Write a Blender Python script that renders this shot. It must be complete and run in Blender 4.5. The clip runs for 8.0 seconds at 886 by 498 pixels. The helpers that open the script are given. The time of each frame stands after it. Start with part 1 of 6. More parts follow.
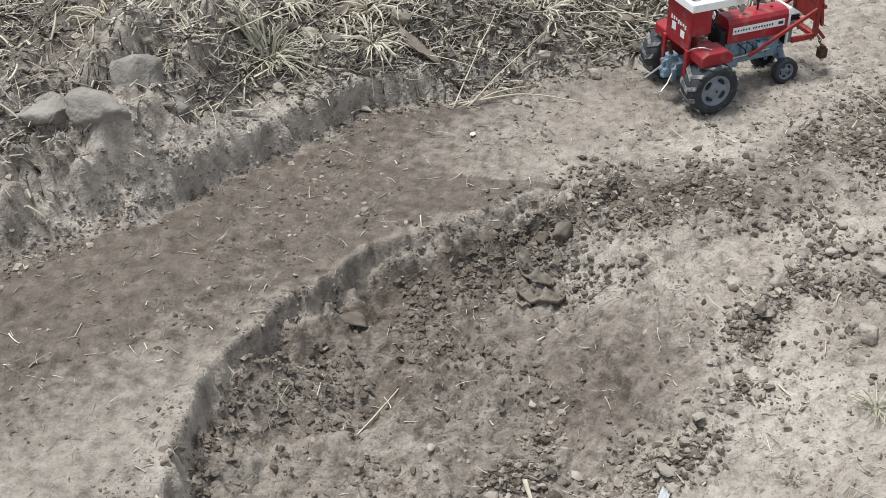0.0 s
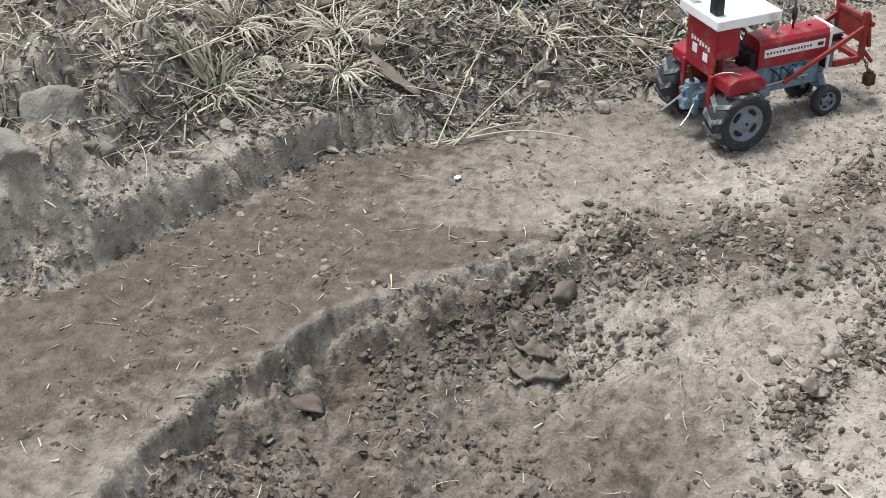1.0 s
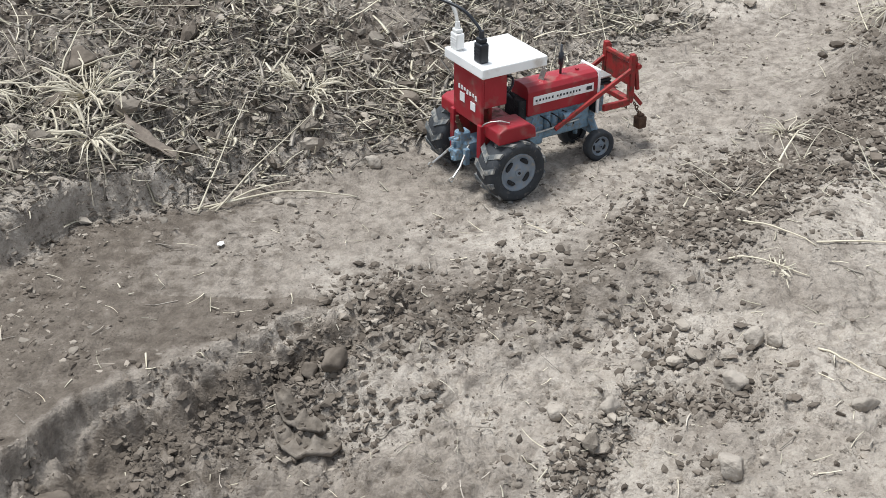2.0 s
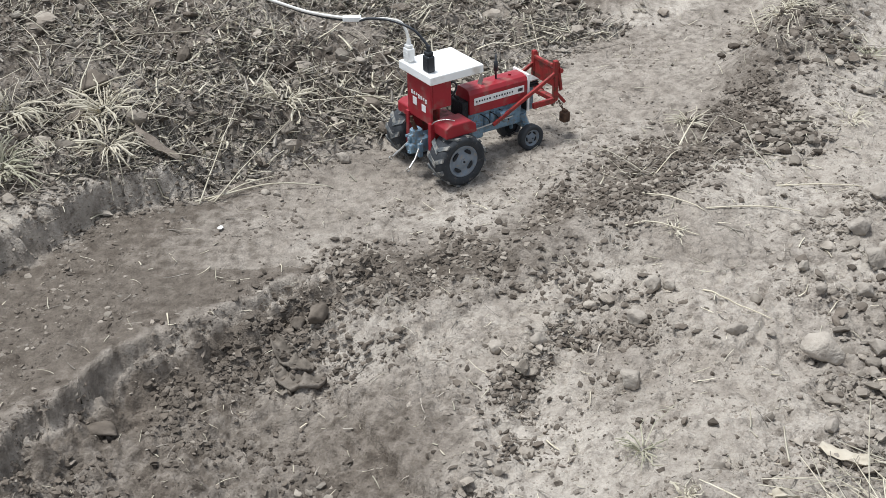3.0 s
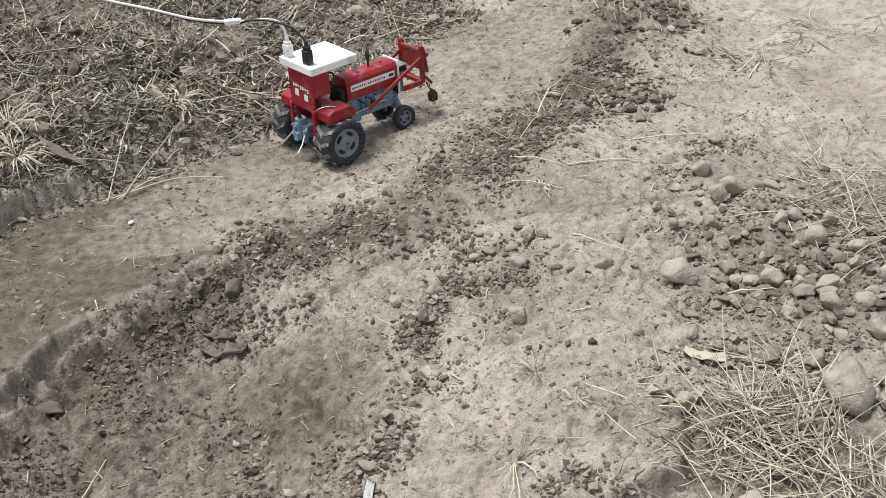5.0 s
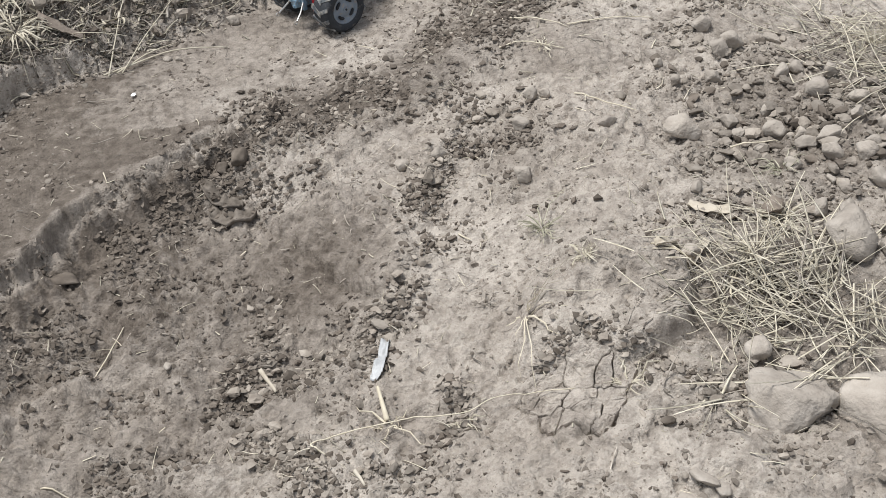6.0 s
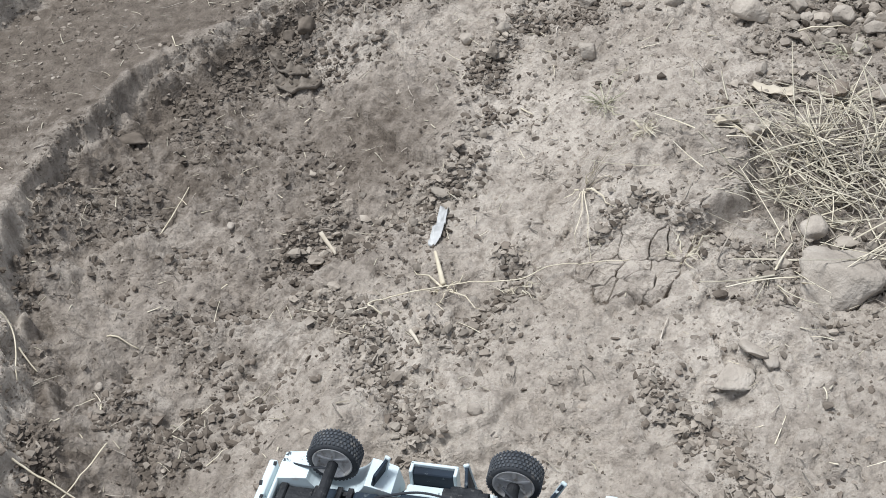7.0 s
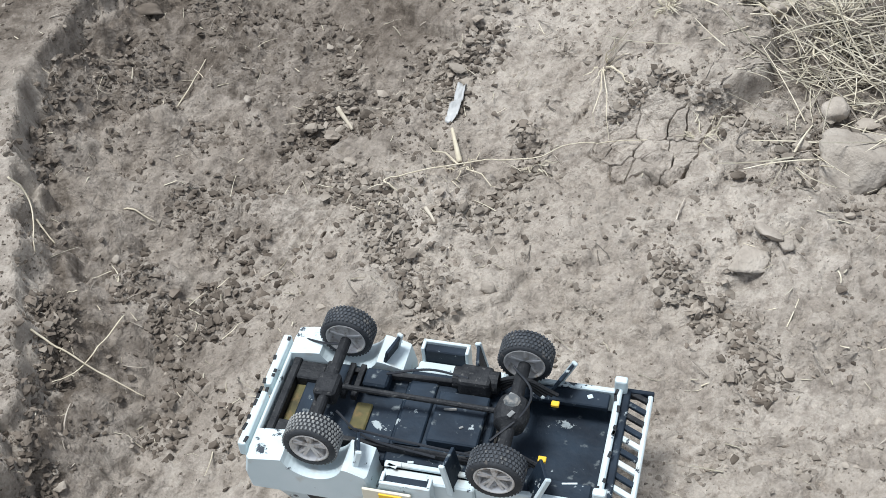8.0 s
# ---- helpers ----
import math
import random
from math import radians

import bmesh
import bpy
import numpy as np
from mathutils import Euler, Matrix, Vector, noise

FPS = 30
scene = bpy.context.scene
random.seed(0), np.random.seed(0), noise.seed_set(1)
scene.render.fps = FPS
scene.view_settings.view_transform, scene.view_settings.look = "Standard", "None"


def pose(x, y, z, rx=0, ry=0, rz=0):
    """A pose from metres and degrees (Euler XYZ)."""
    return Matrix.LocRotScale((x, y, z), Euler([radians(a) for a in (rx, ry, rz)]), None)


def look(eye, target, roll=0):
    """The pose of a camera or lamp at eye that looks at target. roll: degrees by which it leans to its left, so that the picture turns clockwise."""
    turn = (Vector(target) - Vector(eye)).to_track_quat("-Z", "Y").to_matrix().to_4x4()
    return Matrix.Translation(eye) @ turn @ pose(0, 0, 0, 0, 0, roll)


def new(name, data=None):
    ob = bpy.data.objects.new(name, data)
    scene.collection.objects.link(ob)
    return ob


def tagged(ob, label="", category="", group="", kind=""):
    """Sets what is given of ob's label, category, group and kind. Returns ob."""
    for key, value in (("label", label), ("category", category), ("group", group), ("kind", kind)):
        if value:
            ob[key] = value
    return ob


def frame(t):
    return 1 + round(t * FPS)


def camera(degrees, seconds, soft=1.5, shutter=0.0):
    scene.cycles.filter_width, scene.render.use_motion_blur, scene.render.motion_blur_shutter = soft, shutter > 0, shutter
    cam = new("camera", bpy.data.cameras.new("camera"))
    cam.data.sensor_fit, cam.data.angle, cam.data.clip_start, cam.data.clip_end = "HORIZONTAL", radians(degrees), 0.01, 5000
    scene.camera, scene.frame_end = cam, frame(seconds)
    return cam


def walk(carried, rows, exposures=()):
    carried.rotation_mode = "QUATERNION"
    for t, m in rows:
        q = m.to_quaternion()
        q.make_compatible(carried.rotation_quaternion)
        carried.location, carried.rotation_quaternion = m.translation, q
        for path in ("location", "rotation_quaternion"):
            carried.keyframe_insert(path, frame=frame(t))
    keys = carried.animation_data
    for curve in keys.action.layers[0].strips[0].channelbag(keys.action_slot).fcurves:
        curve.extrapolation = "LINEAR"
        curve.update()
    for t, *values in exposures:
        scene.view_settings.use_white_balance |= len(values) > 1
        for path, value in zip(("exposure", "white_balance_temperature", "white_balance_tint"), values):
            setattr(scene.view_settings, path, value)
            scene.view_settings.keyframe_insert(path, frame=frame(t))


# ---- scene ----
cam = camera(36.3, 8.0, soft=0.85)
PATH = [
    (0, (0.002, 0.0, 0.806), (-0.298, 1.619, -0.33), -0.1),
    (0.5, (-0.002, 0.1, 0.732), (-0.329, 1.736, -0.371), -0.4),
    (1, (-0.002, 0.22, 0.663), (-0.334, 1.882, -0.399), -1.1),
    (1.5, (0.032, 0.268, 0.637), (-0.204, 1.97, -0.386), -1.2),
    (2, (0.038, 0.286, 0.634), (-0.035, 2.021, -0.359), 0.2),
    (2.2, (0.04, 0.274, 0.642), (-0.007, 2.017, -0.338), 0.0),
    (3.3, (0.065, -0.048, 0.758), (0.036, 1.693, -0.227), -1.5),
    (3.5, (0.058, -0.058, 0.756), (0.034, 1.668, -0.253), -1.7),
    (4, (0.051, -0.077, 0.765), (0.154, 1.666, -0.21), -1.3),
    (4.2, (0.047, -0.106, 0.778), (0.199, 1.639, -0.187), -2.4),
    (5.3, (0.013, -0.147, 0.789), (0.189, 1.575, -0.214), -3.6),
    (5.5, (0.012, -0.15, 0.789), (0.196, 1.56, -0.233), -3.8),
    (6, (0.004, -0.162, 0.787), (0.16, 1.47, -0.357), -5.2),
    (6.5, (-0.004, -0.18, 0.782), (0.086, 1.403, -0.436), -5.9),
    (7, (-0.002, -0.192, 0.777), (0.05, 1.36, -0.483), -5.1),
    (7.5, (0.0, -0.189, 0.778), (0.023, 1.311, -0.546), -5.3),
    (8, (0.004, -0.187, 0.779), (0.004, 1.242, -0.62), -5.6),
]
EXPOSURES = [(0.0, 0.69, 6050, 8), (2.2, 0.75, 6020, 8), (3.3, 0.61, 5950, 8), (4.2, 0.60, 5950, 8), (5.3, 0.57, 6350, 10), (5.7, 0.57, 6300, 10), (6.2, 0.60, 6080, 10), (8.0, 0.61, 5940, 8)]
walk(cam, [(t, look(eye, target, roll)) for t, eye, target, roll in PATH], EXPOSURES)

# ---------------------------------------------------------------- light
world = bpy.data.worlds.new("overcast_sky")
scene.world = world
world.use_nodes = True
wn = world.node_tree
sky = wn.nodes.new("ShaderNodeTexSky")
sky.sky_type = "NISHITA"
sky.sun_disc = False
sky.sun_elevation = radians(74)
sky.sun_rotation = radians(281)
sky.air_density = 1.0
sky.dust_density = 1.0
hue = wn.nodes.new("ShaderNodeHueSaturation")
hue.inputs["Saturation"].default_value = 0.25
wn.links.new(sky.outputs["Color"], hue.inputs["Color"])
wn.links.new(hue.outputs["Color"], wn.nodes["Background"].inputs["Color"])
wn.nodes["Background"].inputs["Strength"].default_value = 0.12
sun = new("sun", bpy.data.lights.new("sun", "SUN"))
sun.data.energy = 3.0
sun.data.angle = radians(18)
sun.data.color = (1.0, 0.97, 0.92)
sun.matrix_world = look((-0.75, 1.35, 2.7), (0, 1.2, 0))


# ---------------------------------------------------------------- materials
def material(name, colours, scale=40.0, rough=0.85, metal=0.0, bump=0.3, bump_scale=None, detail=6.0, dirt=None, dirt_amount=0.45, spec=0.4):
    """Base colour mixed by grain, with wear of dirt on top and a fine relief."""
    m = bpy.data.materials.new(name)
    m.use_nodes = True
    n, l = m.node_tree.nodes, m.node_tree.links
    b = n["Principled BSDF"]
    b.inputs["Roughness"].default_value = rough
    b.inputs["Metallic"].default_value = metal
    b.inputs["Specular IOR Level"].default_value = spec
    co = n.new("ShaderNodeTexCoord")
    tex = n.new("ShaderNodeTexNoise")
    tex.inputs["Scale"].default_value = scale
    tex.inputs["Detail"].default_value = detail
    l.new(co.outputs["Object"], tex.inputs["Vector"])
    ramp = n.new("ShaderNodeValToRGB")
    l.new(tex.outputs["Fac"], ramp.inputs["Fac"])
    els = ramp.color_ramp.elements
    els[0].position, els[1].position = 0.3, 0.7
    els[0].color = (*colours[0], 1)
    els[1].color = (*colours[-1], 1)
    for k, c in enumerate(colours[1:-1]):
        e = els.new(0.3 + 0.4 * (k + 1) / (len(colours) - 1))
        e.color = (*c, 1)
    out = ramp.outputs["Color"]
    if dirt:
        t2 = n.new("ShaderNodeTexNoise")
        t2.inputs["Scale"].default_value = scale * 2.7
        t2.inputs["Detail"].default_value = 8
        l.new(co.outputs["Object"], t2.inputs["Vector"])
        r2 = n.new("ShaderNodeValToRGB")
        r2.color_ramp.elements[0].position = 0.62 - 0.3 * dirt_amount
        r2.color_ramp.elements[1].position = 0.82 - 0.3 * dirt_amount
        l.new(t2.outputs["Fac"], r2.inputs["Fac"])
        mix = n.new("ShaderNodeMix")
        mix.data_type = "RGBA"
        l.new(r2.outputs["Color"], mix.inputs["Factor"])
        l.new(out, mix.inputs["A"])
        mix.inputs["B"].default_value = (*dirt, 1)
        out = mix.outputs["Result"]
        ro = n.new("ShaderNodeMapRange")
        ro.inputs["To Min"].default_value = rough
        ro.inputs["To Max"].default_value = 0.95
        l.new(r2.outputs["Color"], ro.inputs["Value"])
        l.new(ro.outputs["Result"], b.inputs["Roughness"])
    l.new(out, b.inputs["Base Color"])
    if bump:
        t3 = n.new("ShaderNodeTexNoise")
        t3.inputs["Scale"].default_value = bump_scale or scale * 4
        t3.inputs["Detail"].default_value = 5
        l.new(co.outputs["Object"], t3.inputs["Vector"])
        bp = n.new("ShaderNodeBump")
        bp.inputs["Strength"].default_value = bump
        bp.inputs["Distance"].default_value = 0.002
        l.new(t3.outputs["Fac"], bp.inputs["Height"])
        l.new(bp.outputs["Normal"], b.inputs["Normal"])
    return m


def vary(m, low, high, attribute="island"):
    """Multiplies a material's colour by a random value of each piece (island) or of each object."""
    n, l = m.node_tree.nodes, m.node_tree.links
    b = n["Principled BSDF"]
    src = b.inputs["Base Color"].links[0].from_socket
    if attribute == "island":
        rnd = n.new("ShaderNodeNewGeometry").outputs["Random Per Island"]
    else:
        rnd = n.new("ShaderNodeObjectInfo").outputs["Random"]
    mr = n.new("ShaderNodeMapRange")
    mr.inputs["To Min"].default_value, mr.inputs["To Max"].default_value = low, high
    l.new(rnd, mr.inputs["Value"])
    vm = n.new("ShaderNodeVectorMath")
    vm.operation = "SCALE"
    l.new(src, vm.inputs[0])
    l.new(mr.outputs["Result"], vm.inputs["Scale"])
    l.new(vm.outputs["Vector"], b.inputs["Base Color"])
    return m


def soil_material():
    """Dry grey-brown silt; darker and browner where the point attribute is high: damp earth, and shade painted into
    gaps.
    """
    m = bpy.data.materials.new("dry_silt_soil")
    m.use_nodes = True
    n, l = m.node_tree.nodes, m.node_tree.links
    b = n["Principled BSDF"]
    b.inputs["Roughness"].default_value = 0.95
    b.inputs["Specular IOR Level"].default_value = 0.15
    co = n.new("ShaderNodeTexCoord")

    def tex(scale, detail=8.0, rough=0.6):
        t = n.new("ShaderNodeTexNoise")
        t.inputs["Scale"].default_value = scale
        t.inputs["Detail"].default_value = detail
        t.inputs["Roughness"].default_value = rough
        l.new(co.outputs["Object"], t.inputs["Vector"])
        return t.outputs["Fac"]

    def mixed(fac, a, c):
        x = n.new("ShaderNodeMix")
        x.data_type = "RGBA"
        l.new(fac, x.inputs["Factor"])
        for s, v in (("A", a), ("B", c)):
            if isinstance(v, tuple):
                x.inputs[s].default_value = (*v, 1)
            else:
                l.new(v, x.inputs[s])
        return x.outputs["Result"]

    def ranged(v, lo, hi):
        r = n.new("ShaderNodeMapRange")
        r.inputs["From Min"].default_value, r.inputs["From Max"].default_value = lo, hi
        l.new(v, r.inputs["Value"])
        return r.outputs["Result"]

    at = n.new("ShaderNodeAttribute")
    at.attribute_name = "damp_and_shade"
    broad = tex(5.5, 7)
    mid = tex(60, 8, 0.65)
    fine = tex(420, 6, 0.7)
    dry = mixed(ranged(broad, 0.35, 0.65), (0.41, 0.357, 0.299), (0.585, 0.521, 0.446))
    dry = mixed(ranged(mid, 0.48, 0.82), dry, (0.290, 0.248, 0.205))
    dry = mixed(ranged(tex(19, 9, 0.75), 0.50, 0.80), dry, (0.300, 0.258, 0.213))
    dry = mixed(ranged(tex(150, 7, 0.75), 0.57, 0.68), dry, (0.220, 0.183, 0.147))
    flecks = n.new("ShaderNodeMath")
    flecks.operation = "MULTIPLY_ADD"
    l.new(tex(7.5, 4), flecks.inputs[0])
    flecks.inputs[1].default_value = 0.55
    l.new(tex(95, 9, 0.72), flecks.inputs[2])
    dry = mixed(ranged(flecks.outputs["Value"], 0.84, 1.02), dry, (0.205, 0.170, 0.136))
    # the dark tone that damp earth and painted shade share
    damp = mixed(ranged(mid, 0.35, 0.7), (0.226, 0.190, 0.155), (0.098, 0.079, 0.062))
    damp_shade = n.new("ShaderNodeMath")
    damp_shade.operation = "MULTIPLY_ADD"
    l.new(ranged(mid, 0.3, 0.7), damp_shade.inputs[0])
    damp_shade.inputs[1].default_value = 0.5
    l.new(at.outputs["Fac"], damp_shade.inputs[2])
    col = mixed(ranged(damp_shade.outputs["Value"], 0.2, 1.15), dry, damp)
    grain = mixed(ranged(fine, 0.25, 0.8), (0.74, 0.74, 0.74), (1.14, 1.14, 1.14))
    mul = n.new("ShaderNodeMix")
    mul.data_type, mul.blend_type = "RGBA", "MULTIPLY"
    mul.inputs["Factor"].default_value = 1.0
    l.new(col, mul.inputs["A"])
    l.new(grain, mul.inputs["B"])
    l.new(mul.outputs["Result"], b.inputs["Base Color"])
    add = n.new("ShaderNodeMath")
    add.operation = "MULTIPLY_ADD"
    l.new(mid, add.inputs[0])
    add.inputs[1].default_value = 1.6
    l.new(fine, add.inputs[2])
    grit = n.new("ShaderNodeTexVoronoi")
    grit.inputs["Scale"].default_value = 260
    l.new(co.outputs["Object"], grit.inputs["Vector"])
    more = n.new("ShaderNodeMath")
    more.operation = "MULTIPLY_ADD"
    l.new(grit.outputs["Distance"], more.inputs[0])
    more.inputs[1].default_value = -0.4
    l.new(add.outputs["Value"], more.inputs[2])
    add = more
    bp = n.new("ShaderNodeBump")
    bp.inputs["Strength"].default_value = 0.8
    bp.inputs["Distance"].default_value = 0.0050
    l.new(add.outputs["Value"], bp.inputs["Height"])
    l.new(bp.outputs["Normal"], b.inputs["Normal"])
    return m


SOIL = soil_material()
DIRT = (0.30, 0.255, 0.205)
CLOD = vary(material("soil_clod", [(0.215, 0.182, 0.148), (0.295, 0.255, 0.210), (0.37, 0.326, 0.272)], 55, 0.95, bump=0.8, spec=0.15), 0.52, 1.08)
CLOD_DAMP = vary(material("damp_soil_clod", [(0.076, 0.062, 0.049), (0.122, 0.101, 0.081), (0.170, 0.143, 0.116)], 55, 0.95, bump=0.6, spec=0.15), 0.7, 1.3)
ROCK = vary(material("dry_earth_lump", [(0.26, 0.225, 0.187), (0.335, 0.295, 0.248), (0.41, 0.365, 0.312)], 38, 0.95, bump=1.0, bump_scale=260, spec=0.15), 0.88, 1.1, "object")
STRAW = vary(material("dry_straw", [(0.47, 0.408, 0.298), (0.59, 0.528, 0.402), (0.67, 0.612, 0.488)], 90, 0.75, bump=0.2), 0.55, 1.15)
STRAW_GREY = vary(material("weathered_straw", [(0.165, 0.140, 0.113), (0.28, 0.243, 0.199), (0.40, 0.357, 0.30)], 90, 0.85, bump=0.2), 0.45, 1.5)
GRASS = vary(material("half_dry_grass", [(0.27, 0.26, 0.175), (0.39, 0.365, 0.265), (0.52, 0.475, 0.365)], 80, 0.8, bump=0.1), 0.6, 1.2)
DUNG = material("dried_dark_mud", [(0.085, 0.071, 0.057), (0.155, 0.132, 0.108), (0.225, 0.195, 0.163)], 60, 0.95, bump=0.8, spec=0.15)


# ---------------------------------------------------------------- ground
class Noise:
    """Smooth lattice noise on arrays, in about -1 to 1."""

    def __init__(self, seed):
        self.t = np.random.RandomState(seed).uniform(-1, 1, (256, 256))

    def one(self, x, y):
        i, j = np.floor(x).astype(int), np.floor(y).astype(int)
        u, v = x - i, y - j
        u, v = u * u * u * (u * (u * 6 - 15) + 10), v * v * v * (v * (v * 6 - 15) + 10)
        t = self.t
        a, b = t[i % 256, j % 256], t[(i + 1) % 256, j % 256]
        c, d = t[i % 256, (j + 1) % 256], t[(i + 1) % 256, (j + 1) % 256]
        return a + (b - a) * u + (c - a) * v + (a - b - c + d) * u * v

    def fbm(self, x, y, scale, octaves=4, gain=0.5):
        s, amp, out = scale, 1.0, 0.0
        for k in range(octaves):
            out = out + amp * self.one(x * s + 17.3 * k, y * s - 9.1 * k)
            s, amp = s * 2.03, amp * gain
        return out


NA, NB, NC = Noise(3), Noise(8), Noise(21)


def smooth(a, b, x):
    t = np.clip((x - a) / (b - a), 0, 1)
    return t * t * (3 - 2 * t)


def along(line, x, y):
    """Signed distance to a polyline (positive to its right) and how far along it, 0 to 1."""
    best, side, where = np.full(x.shape, 1e9), np.zeros(x.shape), np.zeros(x.shape)
    steps = [math.dist(p, q) for p, q in zip(line, line[1:])]
    total, gone = sum(steps), 0.0
    for (ax, ay), (bx, by), s in zip(line, line[1:], steps):
        dx, dy = (bx - ax) / s, (by - ay) / s
        t = np.clip((x - ax) * dx + (y - ay) * dy, 0, s)
        d = np.hypot(x - ax - t * dx, y - ay - t * dy)
        near = d < best
        best = np.where(near, d, best)
        side = np.where(near, np.sign((x - ax) * dy - (y - ay) * dx), side)
        where = np.where(near, (gone + t) / total, where)
        gone += s
    return best * side, where


LEDGE = [(-0.34, -0.4), (-0.345, 0.57), (-0.372, 0.72), (-0.39, 0.80), (-0.398, 0.86), (-0.397, 0.92), (-0.386, 0.975), (-0.362, 1.03), (-0.335, 1.068),
         (-0.302, 1.11), (-0.262, 1.15), (-0.222, 1.193), (-0.182, 1.228), (-0.138, 1.257), (-0.07, 1.285)]
FOOT = [(-1.6, 0.2), (-0.75, 0.92), (-0.654, 1.03), (-0.59, 1.10), (-0.53, 1.165), (-0.47, 1.25), (-0.42, 1.335), (-0.36, 1.405), (-0.28, 1.468), (-0.20, 1.525),
        (-0.13, 1.565), (-0.08, 1.61), (0.0, 1.645), (0.085, 1.73), (0.15, 1.85), (0.26, 1.97), (0.37, 2.06), (0.5, 2.2), (1.2, 3.2)]
VERGE = [(0.02, 1.30), (0.12, 1.37), (0.19, 1.45), (0.32, 1.60), (0.46, 1.74), (0.50, 1.90), (0.52, 2.1), (0.8, 3.0)]


CRUST_DEPTH = 0.009


def crust_rim(a):
    """Half widths of the cracked patch in the direction a."""
    return 0.048 * (1 + 0.13 * np.sin(3 * a + 0.4) + 0.08 * np.sin(7 * a)), 0.046 * (1 + 0.12 * np.cos(5 * a))


def crust_area(x, y):
    a = np.arctan2((y - 0.717) / 0.046, (x - 0.195) / 0.048)
    rx, ry = crust_rim(a)
    return smooth(1.02, 0.97, np.hypot((x - 0.195) / rx, (y - 0.717) / ry))


def terrain(x, y):
    """Height of the ground at arrays of places, and its dark tone: damp plus painted shade."""
    wob = 0.009 * NB.fbm(x, y, 14, 2) + 0.006 * NA.fbm(x, y, 38, 3) + 0.0025 * NC.fbm(x, y, 120, 2)
    d, w = along(LEDGE, x, y)
    d = d + wob
    z = 0.004 * NA.fbm(x, y, 5, 3) + 0.0016 * NA.fbm(x, y, 45, 4, 0.6)
    # dug-out hollow beside the track
    depth = np.interp(w, [0, 0.5, 0.68, 0.80, 0.90, 0.96, 1.0], [0.052, 0.052, 0.052, 0.046, 0.036, 0.022, 0.0])
    depth = depth * (1 + 0.25 * NA.fbm(x, y, 19, 2))
    edge = np.interp(y, [0.2, 0.5, 0.7, 0.85, 1.0, 1.25, 1.4], [-0.24, -0.22, -0.15, -0.05, 0.01, 0.05, 0.06])
    rise = smooth(edge - 0.05, edge + 0.13, x + 0.02 * NB.fbm(x, y, 9, 3))
    inside = np.where(d > 0, 1.0, 0.0) * smooth(1.36, 1.26, y)
    steep = 0.026 + 0.020 * NA.one(x * 17, y * 17)
    shelf = NC.fbm(x, y, 34, 3, 0.6)
    floor = -(depth * (0.55 * smooth(-0.002, 0.007 + 0.003 * shelf, d) + 0.30 * smooth(0.003 + 0.003 * shelf, 0.014 + 0.005 * shelf, d) + 0.15 * smooth(0.010, 0.016 + np.abs(steep), d)) + 0.022 * smooth(0.0, 0.12, d)) + 0.013 * smooth(0.002, 0.02, d) * smooth(0.05, 0.02, d) * NC.fbm(x, y, 44, 3)
    floor = floor + 0.016 * np.exp(-np.maximum(d - 0.012, 0) / 0.018) * smooth(0.004, 0.014, d) * np.clip(0.3 + NB.fbm(x, y, 22, 3), 0, 1)
    hollow = inside * (floor * (1 - rise) + (-0.028 + 0.012 * NB.fbm(x, y, 7, 3)) * rise)
    right = smooth(0.10, 0.32, x)
    hollow = hollow * (1 - right) * smooth(-0.5, 0.15, y)
    z = z + hollow
    rough = inside * (0.35 + 0.65 * np.abs(NC.one(x * 9, y * 9))) + 0.25
    z = z + rough * 0.0038 * np.abs(NC.fbm(x, y, 75, 3, 0.6)) + rough * 0.003 * NB.fbm(x, y, 26, 3)
    # crumbly surface: fine broken relief, least on the trodden track
    coarse = np.clip(0.10 + 0.9 * inside * (1 - 0.5 * rise) + 0.5 * np.clip(NA.fbm(x, y, 7, 3), 0, 1), 0, 1.3)
    ragged = NC.fbm(x, y, 170, 2, 0.7)
    z = z + (0.22 + coarse) * (0.0022 * np.maximum(ragged, -0.3) + 0.0011 * np.abs(NB.fbm(x, y, 95, 2)))
    flaky = np.abs(NB.fbm(x, y, 40, 4, 0.6))
    z = z + coarse * 0.0022 * np.clip(flaky - 0.15, 0, 0.6)
    # thin broken crusts: low steps along wandering lines
    crust = NA.fbm(x + 3.1, y - 1.7, 6.5, 4, 0.55) + 0.06 * NC.fbm(x, y, 60, 2)
    open_ = (0.25 + 0.75 * inside) * (1 - smooth(0.03, -0.02, d) * (x < -0.02))
    z = z + open_ * (0.0065 * smooth(0.02, 0.06, crust) + 0.005 * smooth(0.42, 0.45, crust) - 0.005 * smooth(-0.38, -0.42, crust))
    # swelling of hard earth with a broken flank
    r = np.hypot((x - 0.245) / 0.112, (y - 0.825) / 0.105) + 0.07 * NA.fbm(x, y, 14, 3)
    flank = smooth(0.22, 0.30, x + 0.6 * (0.78 - y))
    z = z + 0.030 * smooth(1.0 - 0.16 * flank, 0.5 + 0.20 * flank, r)
    # bed under the cracked plates, and a scraped hole
    z = z - CRUST_DEPTH * crust_area(x, y) - 0.009 * np.exp(-(((x - 0.05) / 0.032) ** 2 + ((y - 0.745) / 0.030) ** 2))
    # low ridge of crumbs across the hollow's shallow side
    ridge, _ = along([(-0.07, 0.78), (0.0, 0.85), (0.06, 0.93), (0.075, 1.0), (0.10, 1.12), (0.16, 1.22)], x, y)
    z = z + 0.012 * np.exp(-((ridge / 0.022) ** 2)) * (0.6 + 0.5 * NC.fbm(x, y, 30, 3))
    # the bank: a smooth cut foot, then a slope of crumbled earth
    f, u = along(FOOT, x, y)
